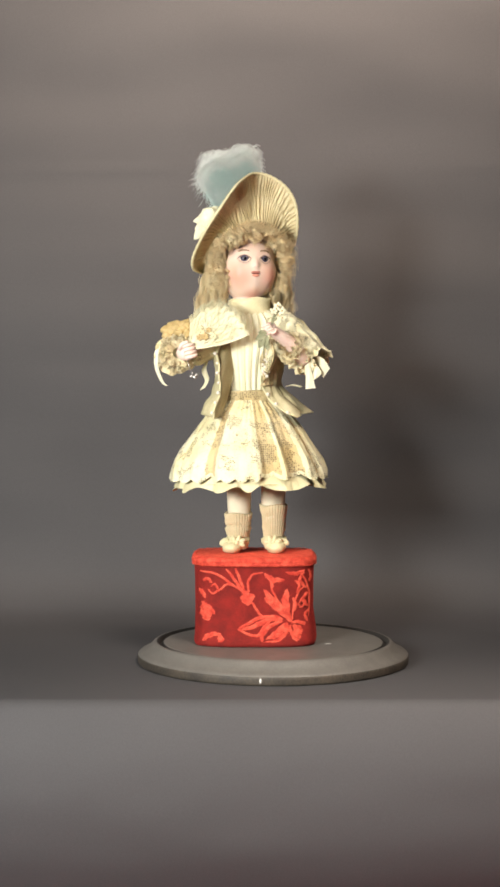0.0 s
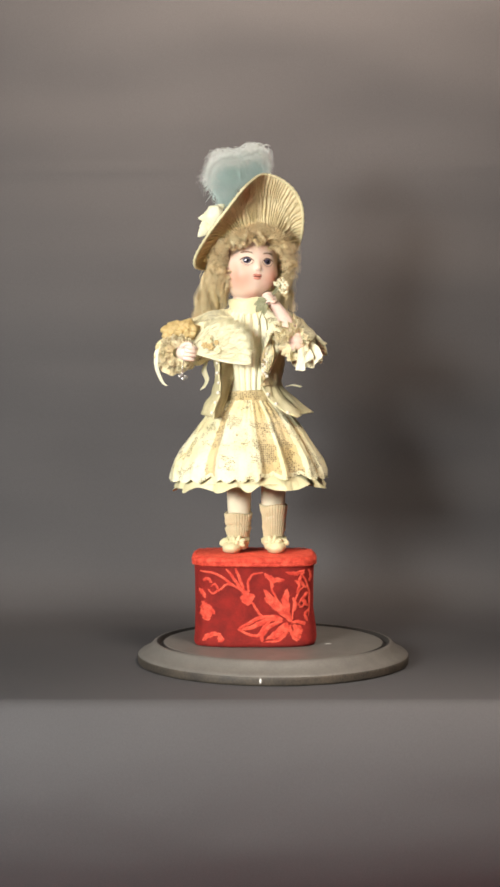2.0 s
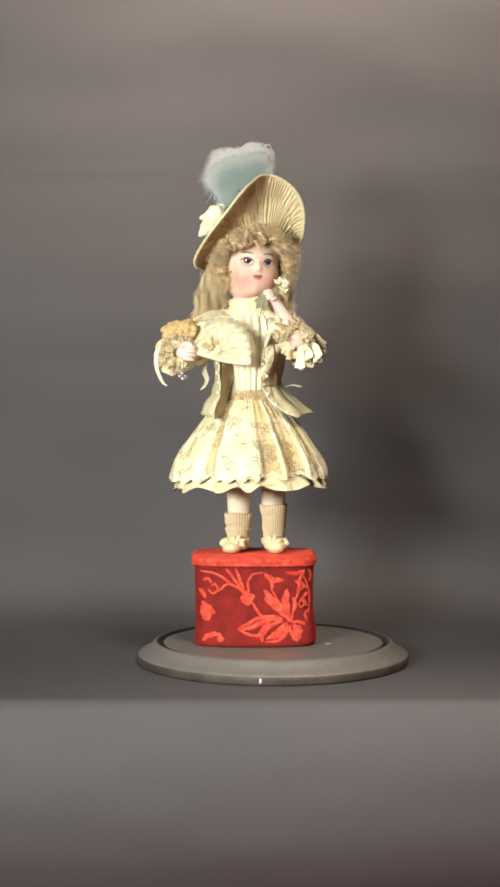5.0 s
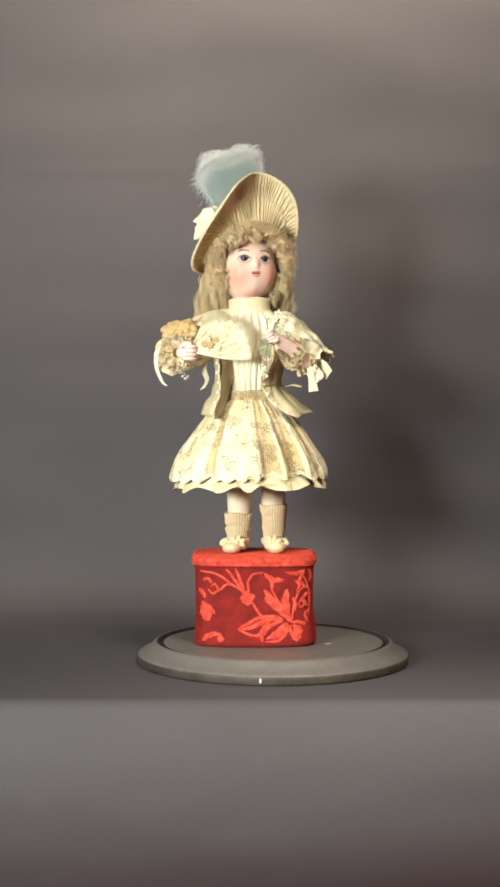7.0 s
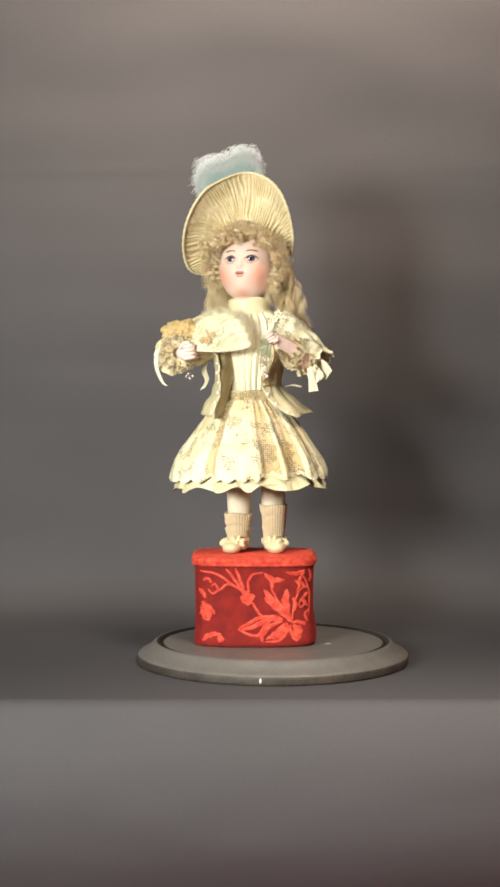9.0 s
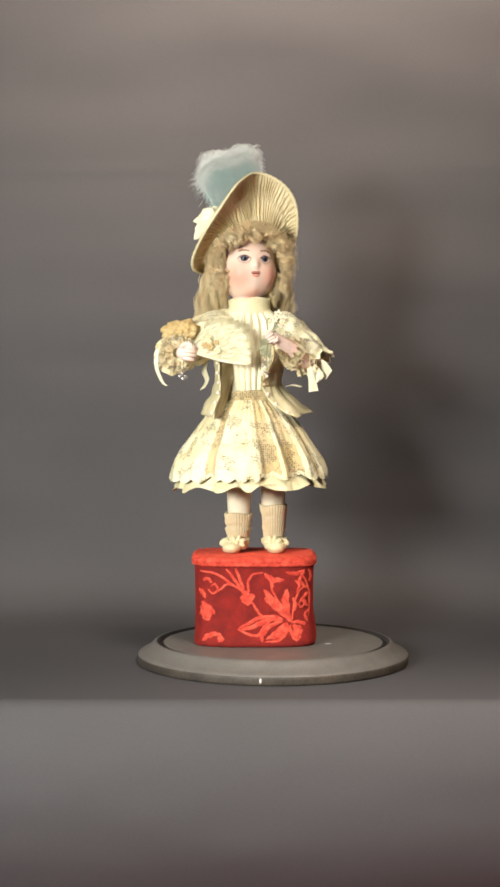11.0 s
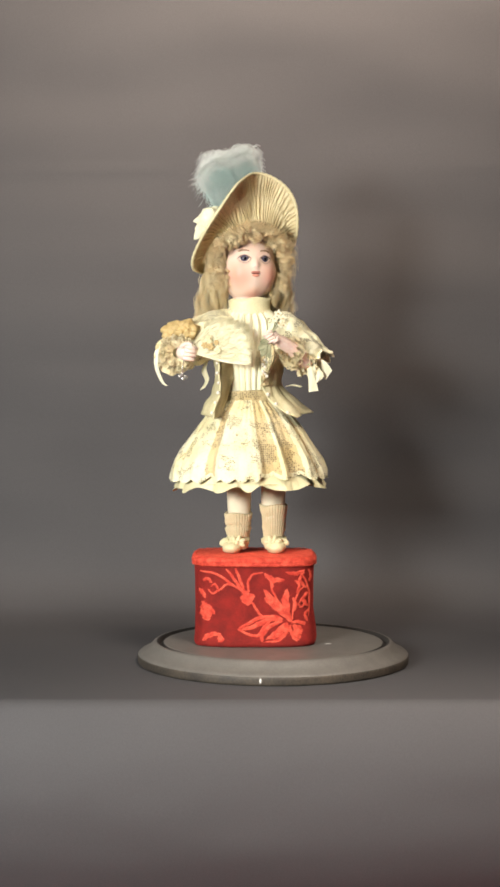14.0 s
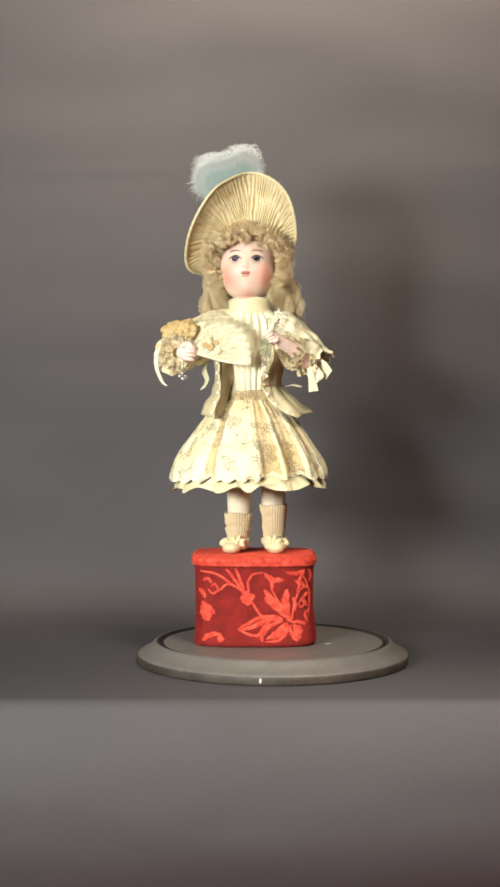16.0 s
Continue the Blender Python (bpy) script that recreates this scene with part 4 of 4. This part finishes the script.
    def ringlet(bm, start, drift, coil, turns, spread, strands, thick):
        """A bound lock of fine strands that share one curl."""
        core, _ = curl(start, drift, coil, turns, 1.0, 20)
        for j in range(strands):
            off = Vector((rnd.gauss(0, spread), rnd.gauss(0, spread), rnd.gauss(0, spread)))
            w, lag, fly = rnd.uniform(0.7, 1.3) * thick, rnd.uniform(0.92, 1.12), rnd.gauss(0, 1.0)
            run = [start + (p - start) * lag + off * (0.45 + 0.75 * i / 19) + Vector((fly, 0, abs(fly) * 0.5)) * (i / 19) ** 3 * 2 for i, p in enumerate(core)]
            tube(bm, run, [w * (1 - 0.6 * i / 19) for i in range(20)], 3, caps=False)

    def hairline(a, rr):
        """A point of the frame of curls round the face; a is the angle from the crown."""
        st = c + Vector(((50 + 7 * (abs(a) > 1.1)) * rr * math.sin(a), -36 - 8 * math.cos(a), 13 + 46 * rr * math.cos(a) - 16 * max(0, abs(a) - 1.2)))
        if abs(a) > 1.2:
            st.y += 14
        return st
    for k in range(150):
        a = radians(rnd.uniform(-132, 132))
        st = hairline(a, rnd.uniform(0.90, 1.24)) + Vector((0, rnd.uniform(-9, 16), 0))
        dr = Vector((3 * math.sin(a) + rnd.uniform(-9, 9), rnd.uniform(-8, 3), rnd.uniform(-20, -5) - 6 * max(0, math.cos(a)) ** 2))
        ringlet(bm, st, dr, rnd.uniform(4.5, 8.5), rnd.uniform(0.8, 1.5), rnd.uniform(1.1, 2.0), 36, 0.25)
    for k in range(1700):
        a = radians(rnd.uniform(-136, 136))
        st = hairline(a, rnd.uniform(0.92, 1.30)) + Vector((0, rnd.uniform(-10, 18), 0))
        pts, rad = curl(st, Vector((14 * math.sin(a), rnd.uniform(-8, 4), rnd.uniform(-16, 6))), rnd.uniform(3, 8), rnd.uniform(0.6, 1.5), 0.24, 16)
        tube(bm, pts, rad, 3, caps=False)
    part("hair_fringe", bm, HAIR, hd, "frizzy curled blonde fringe")
    for s in (-1, 1):
        bm = BM()
        for k in range(13):
            st = c + Vector((s * rnd.uniform(40, 58), rnd.uniform(-16, 18), rnd.uniform(-22, 8)))
            ringlet(bm, st, Vector((s * rnd.uniform(-3, 6), rnd.uniform(0, 10), rnd.uniform(-58, -34))), rnd.uniform(3.5, 6), rnd.uniform(1.4, 2.4), rnd.uniform(1.8, 2.8), 60, 0.27)
        for b in range(26):
            st0 = c + Vector((s * rnd.uniform(30, 62), rnd.uniform(-8, 38), rnd.uniform(-24, 20)))
            end0 = c + Vector((s * rnd.uniform(38 if s < 0 else 44, 84 if s < 0 else 96), rnd.uniform(24, 60), rnd.uniform(-128, -80)))
            sway, ph, tight = rnd.uniform(5, 9) + 2.5 * (s < 0), rnd.random() * 6, rnd.uniform(1.6, 2.8)
            for k in range(84):
                off = Vector((rnd.gauss(0, tight), rnd.gauss(0, tight), rnd.gauss(0, 5)))
                fz, thick, cut_ = rnd.uniform(0.1, 0.7), rnd.uniform(0.2, 0.4), rnd.uniform(0.80, 1.05)
                run = []
                for i in range(20):
                    t = i / 19 * cut_
                    w = Vector((s * (sway * math.sin(9.5 * t + ph) + (2 + 4 * (s + 1)) * math.sin(math.pi * min(1, t))), sway * 0.6 * math.cos(9.5 * t + ph), 0))
                    run.append(st0.lerp(end0, t) + w + off * (0.7 + 0.6 * t) + Vector((fz * math.sin(i * 0.9 + k), fz * math.cos(i * 0.8 + k * 2), 0)))
                tube(bm, run, [thick * (1 - 0.6 * (i / 19) ** 2) for i in range(20)], 3, caps=False)
        for k in range(200):
            t = rnd.uniform(0.05, 1.0)
            st = c + Vector((s * (40 + (22 + 12 * s) * t + rnd.gauss(0, 9)), 14 + 28 * t + rnd.gauss(0, 11), -4 - 102 * t))
            pts, rad = curl(st, Vector((s * rnd.uniform(-6, 10), rnd.uniform(-8, 5), rnd.uniform(-24, -6))), rnd.uniform(2, 5), rnd.uniform(0.5, 1.2), 0.28, 14)
            tube(bm, pts, rad, 3, caps=False)
        part("back_lock", bm, HAIR, hd, "long wavy blonde lock")

    # --- hat: a cocked bonnet brim of gathered silk
    rim_pts = [(-72, -40, 688), (-100, 0, 692), (-107, 26, 712), (-97, 62, 750), (-76, 84, 790), (-52, 82, 824), (-30, 62, 843), (0, 32, 859), (32, 28, 855), (62, 32, 834), (80, 28, 800),
               (86, 8, 752), (76, -20, 716)]
    n = 220
    rim = [Vector((NECK.x + p.x, y0 - p.y, p.z)) for p in curve(rim_pts, n + 1)]
    inner_pts = [(-44, -34, 700), (-50, -8, 712), (-50, 6, 728), (-44, 22, 744), (-34, 32, 758), (-22, 36, 768), (-8, 36, 774), (6, 34, 776), (20, 30, 774), (34, 24, 766), (46, 14, 752), (52, 0, 734), (50, -20, 716)]
    inner = [Vector((NECK.x + p.x, y0 - p.y, p.z)) for p in curve(inner_pts, n + 1)]

    bm = BM()
    n_fold = 1000

    def brim_fine(u, v):
        s = u * n
        i = min(int(s), n - 1)
        t = s - i
        a, b = inner[i].lerp(inner[i + 1], t), rim[i].lerp(rim[i + 1], t)
        p = a.lerp(b, v)
        mid = math.sin(math.pi * v)
        p += Vector((0, 9 * mid, 4 * mid))
        # two tiers of gathers, parted by a stitched ridge
        if v > 0.5:
            tier, count, seed = (v - 0.5) / 0.5, 196, 4
        else:
            tier, count, seed = v / 0.5, 158, 9
        wv = 0.9 * noise.noise(Vector((u * 34, tier * 1.2, seed))) + math.sin(u * count + 2.4 * math.sin(u * 31 + seed) + 1.2 * noise.noise(Vector((u * 24, tier * 2, seed))))
        deep = (0.25 + 0.75 * math.sin(math.pi * min(1, tier * 0.9 + 0.06))) * (0.75 + 0.5 * noise.noise(Vector((u * 17, seed, 0))))
        p += Vector((0, 1, 0.2)) * (abs(wv) ** 0.45 - 0.8) * 8.0 * deep
        p += Vector((0, 1, 0.2)) * 8 * math.exp(-(wv / 0.15) ** 2) * deep * max(0.0, 0.6 + 1.2 * noise.noise(Vector((u * 70, tier * 2, 5))))
        p += Vector((0, -1.3, -0.3)) * math.exp(-((v - 0.5 - 0.10 * noise.noise(Vector((u * 9, 0, 2)))) / 0.06) ** 2)
        return p
    sheet(bm, brim_fine, n_fold, 24)
    hat = part("hat_brim", bm, STRAW, hd, "wide cocked brim of gathered straw-coloured silk")
    bm = BM()
    tube(bm, [p + Vector((0, -0.5, 0)) for p in rim], [2.6 + 0.4 * math.sin(i * 1.3) for i in range(n + 1)], 8)
    part("hat_rim", bm, CREAM, hd, "corded hat rim")
    bm = BM()

    def outer(u, v):
        p = brim_fine(u, 0.02 + 0.97 * v)
        return p + Vector((0, 5.0, 1.5))
    sheet(bm, outer, 220, 8)
    part("hat_lining", bm, LINING, hd, "cream outer cover of the brim")
    bm = BM()
    ball(bm, c + Vector((-4, 26, 52)), (56, 40, 44), 32, 0, lambda d, p: p * (1 + 0.03 * math.sin(math.atan2(d.x, d.y) * 24)))
    part("hat_crown", bm, STRAW, hd, "soft gathered hat crown")
    bm = BM()
    q = Vector((-116, y0 + 6, 782))
    ball(bm, q, (17, 14, 19), 28, 0, lambda d, p: p * (1 + 0.18 * noise.noise(d * 3.2) + 0.07 * noise.noise(d * 8)))
    for dx, dz, a in ((-14, -14, 215), (-19, -30, 232), (-8, -26, 205), (8, 14, 40), (-15, -4, 190)):
        m = Matrix.Rotation(radians(-a), 3, "Y")
        ball(bm, q + Vector((dx * 0.9, 2, dz * 0.9)), (15, 2.5, 7.0), 14, 0, lambda d, p: Vector((p.x, p.y + 1.5 * math.sin(p.x * 0.5), p.z * (1.25 - 0.6 * abs(d.x)))), turn=m)
    part("hat_rosette", bm, WHITE, hd, "ivory silk rosette and ribbon ends")

    # --- ostrich plume: quill in an arch, dense drooping barbs
    spine = curve([(-96, y0 + 24, 800), (-122, y0 + 12, 834), (-128, y0 + 2, 860), (-112, y0 - 2, 878), (-88, y0, 880), (-62, y0 + 4, 892), (-40, y0 + 10, 892), (-26, y0 + 18, 872)], 60)
    bm = BM()
    tube(bm, spine, [2.6 - 1.6 * i / 59 for i in range(60)], 6)
    quill = part("plume_quill", bm, PLUME, hd, "pale teal ostrich plume")
    for name, count, mat_, lab in (("plume_vane", 9000, PLUME, "dense pale teal barbs"), ("plume_edge", 7000, PLUMELIT, "curling tips, whitened as if lit from above")):
        bm = BM()
        for k in range(count):
            t = rnd.random() if name == "plume_vane" else 0.15 + 0.85 * rnd.random()
            i = min(int(t * 59), 58)
            p = spine[i].lerp(spine[i + 1], rnd.random())
            if name == "plume_vane":
                p = p.lerp(Vector((-78, y0 + 16, 838)), 0.65 * rnd.random() ** 1.5)
                aim = Vector((-78, y0 + 16, 838)) - p
                d = (aim.normalized() * rnd.uniform(-0.05, 1.0) + Vector((rnd.uniform(-0.5, 0.5), rnd.uniform(-0.7, 0.3), rnd.uniform(-0.5, 0.5)))).normalized()
                l = rnd.uniform(8, 22)
                droop = rnd.uniform(3, 14)
            else:
                d = Vector((rnd.uniform(-0.6, 0.5), rnd.uniform(-0.9, 0.3), rnd.uniform(0.0, 1))).normalized()
                l = 5 + 17 * rnd.random() ** 2.0
                droop = rnd.uniform(7, 20)
            curlx = rnd.uniform(-9, 9)
            pts = [p + d * l * s + Vector((curlx * s * s, -3 * s * s, -droop * s * s)) for s in (0, 0.2, 0.4, 0.6, 0.8, 1)]
            wide = 1.0 if name == "plume_vane" else 1.1
            tube(bm, pts, [wide * r_ for r_ in (0.3, 0.34, 0.32, 0.28, 0.2, 0.08)], 3, caps=False)
        if name == "plume_edge":
            for k in range(420):
                p = spine[rnd.randrange(14, 58)]
                side, turn_ = rnd.choice((-1, 1)), rnd.uniform(2.2, 4.4)
                l, r_ = rnd.uniform(5, 16), rnd.uniform(3, 7)
                lean = rnd.uniform(-0.5, 0.5)
                top = p + Vector((lean * l, rnd.uniform(-12, 4), l))
                run = [p.lerp(top, j / 4) for j in range(4)]
                run += [top + Vector((side * r_ * (1 - math.cos(turn_ * j / 8)), -0.4 * j, r_ * math.sin(turn_ * j / 8))) for j in range(9)]
                tube(bm, run, [0.42] * 9 + [0.36, 0.3, 0.22, 0.12], 3, caps=False)
        part(name, bm, mat_, quill, lab)
    return hd


room()
backdrop()
base_ob = dome_base()
pedestal()
legs_and_shoes()
dress()
tulle()
FAN = fan_arm()
ARM = flower_arm()
HEAD = head()


def motions():
    def place(ob):
        return Matrix.Translation(ob.location.copy())
    # head: yaw share (0 to the sprig side, 1 to the fan side) and nod share
    yaw = [(0, 0), (7.2, 0), (7.5, 0.12), (7.75, 0.36), (8, 0.63), (8.25, 0.85), (8.5, 0.97), (8.9, 1.0), (9.2, 0.93), (9.5, 0.72), (9.9, 0.34), (10.25, 0.08), (10.5, 0), (11.3, 0.0), (11.5, 0.06),
           (11.75, 0.33), (12, 0.63), (12.25, 0.80), (12.5, 0.87), (12.75, 0.88), (13, 0.80), (13.25, 0.55), (13.5, 0.27), (13.75, 0.08), (14, 0), (15.0, 0), (15.25, 0.08), (15.5, 0.27), (15.75, 0.46), (16, 0.63)]
    nod = [(0, 0), (0.35, 0.03), (0.5, 0.12), (0.75, 0.5), (1, 0.85), (1.25, 0.98), (1.5, 1.0), (1.75, 0.98), (2, 0.85), (2.2, 0.45), (2.4, 0.12), (2.55, 0), (3.5, 0), (3.8, 0.06), (4, 0.18), (4.2, 0.42), (4.5, 0.85), (4.8, 1), (5.4, 1), (5.7, 0.85), (6.0, 0.3), (6.2, 0.04), (6.3, 0), (16, 0)]
    times = sorted({t for t, _ in yaw} | {t for t, _ in nod})
    tilt = Matrix.Rotation(radians(-2), 4, "X")
    rows, home = [], place(HEAD)
    for t in times:
        y, n = lerp_rows(yaw, t), lerp_rows(nod, t)
        turn = tilt @ Matrix.Rotation(radians(17 - 34 * y), 4, "Z") @ tilt.inverted()
        rows.append((t, home @ Matrix.Rotation(radians(4.5 * n), 4, "Y") @ Matrix.Rotation(radians(6 * n), 4, "X") @ turn))
    walk(HEAD, rows)
    lift = [(0, 0.2), (0.25, 0.36), (0.5, 0.55), (0.75, 0.76), (1, 0.93), (1.25, 0.99), (1.5, 1), (1.75, 0.99), (2, 0.93), (2.2, 0.66), (2.4, 0.36), (2.5, 0.25), (2.75, 0.1), (3, 0.03), (3.25, 0.10), (3.5, 0.24),
            (3.75, 0.43), (4, 0.60), (4.2, 0.78), (4.5, 0.95), (4.8, 1), (5.4, 1), (5.7, 0.92), (6.0, 0.5), (6.3, 0.2), (6.45, 0.08), (6.65, 0), (16, 0)]
    home = place(ARM)
    walk(ARM, [(t, home @ Matrix.Rotation(radians(-5 * r), 4, "Z") @ Matrix.Rotation(radians(12 * r), 4, "Y") @ Matrix.Rotation(radians(6 - 33 * r), 4, "X")) for t, r in lift])
    # fan: quick beats, up for a moment and down for longer
    ups = [(0.02, 1), (0.8, 1), (1.65, 1), (2.3, 0.35), (2.95, 1), (3.77, 1), (4.55, 1), (5.3, 1), (6.08, 1), (6.85, 1), (7.57, 0.85), (8.28, 1), (9.13, 1), (9.85, 1), (10.6, 1), (11.3, 1), (12.08, 1), (12.83, 1.1), (14.42, 1), (15.07, 0.9), (15.74, 0.9)]
    rows, home = [], place(FAN)
    for t, top in ups:
        for d, v in ((-0.27, 0), (-0.13, 0.6), (-0.04, 1), (0.05, 1), (0.13, 0.45), (0.2, 0)):
            if 0 <= t + d < 16:
                rows.append((t + d, v * top))
    rows.insert(0, (0.0, 1.0))
    rows.append((16.0, 0.0))
    walk(FAN, [(t, home @ Matrix.Rotation(radians(-26 * s), 4, "Y")) for t, s in rows])


motions()
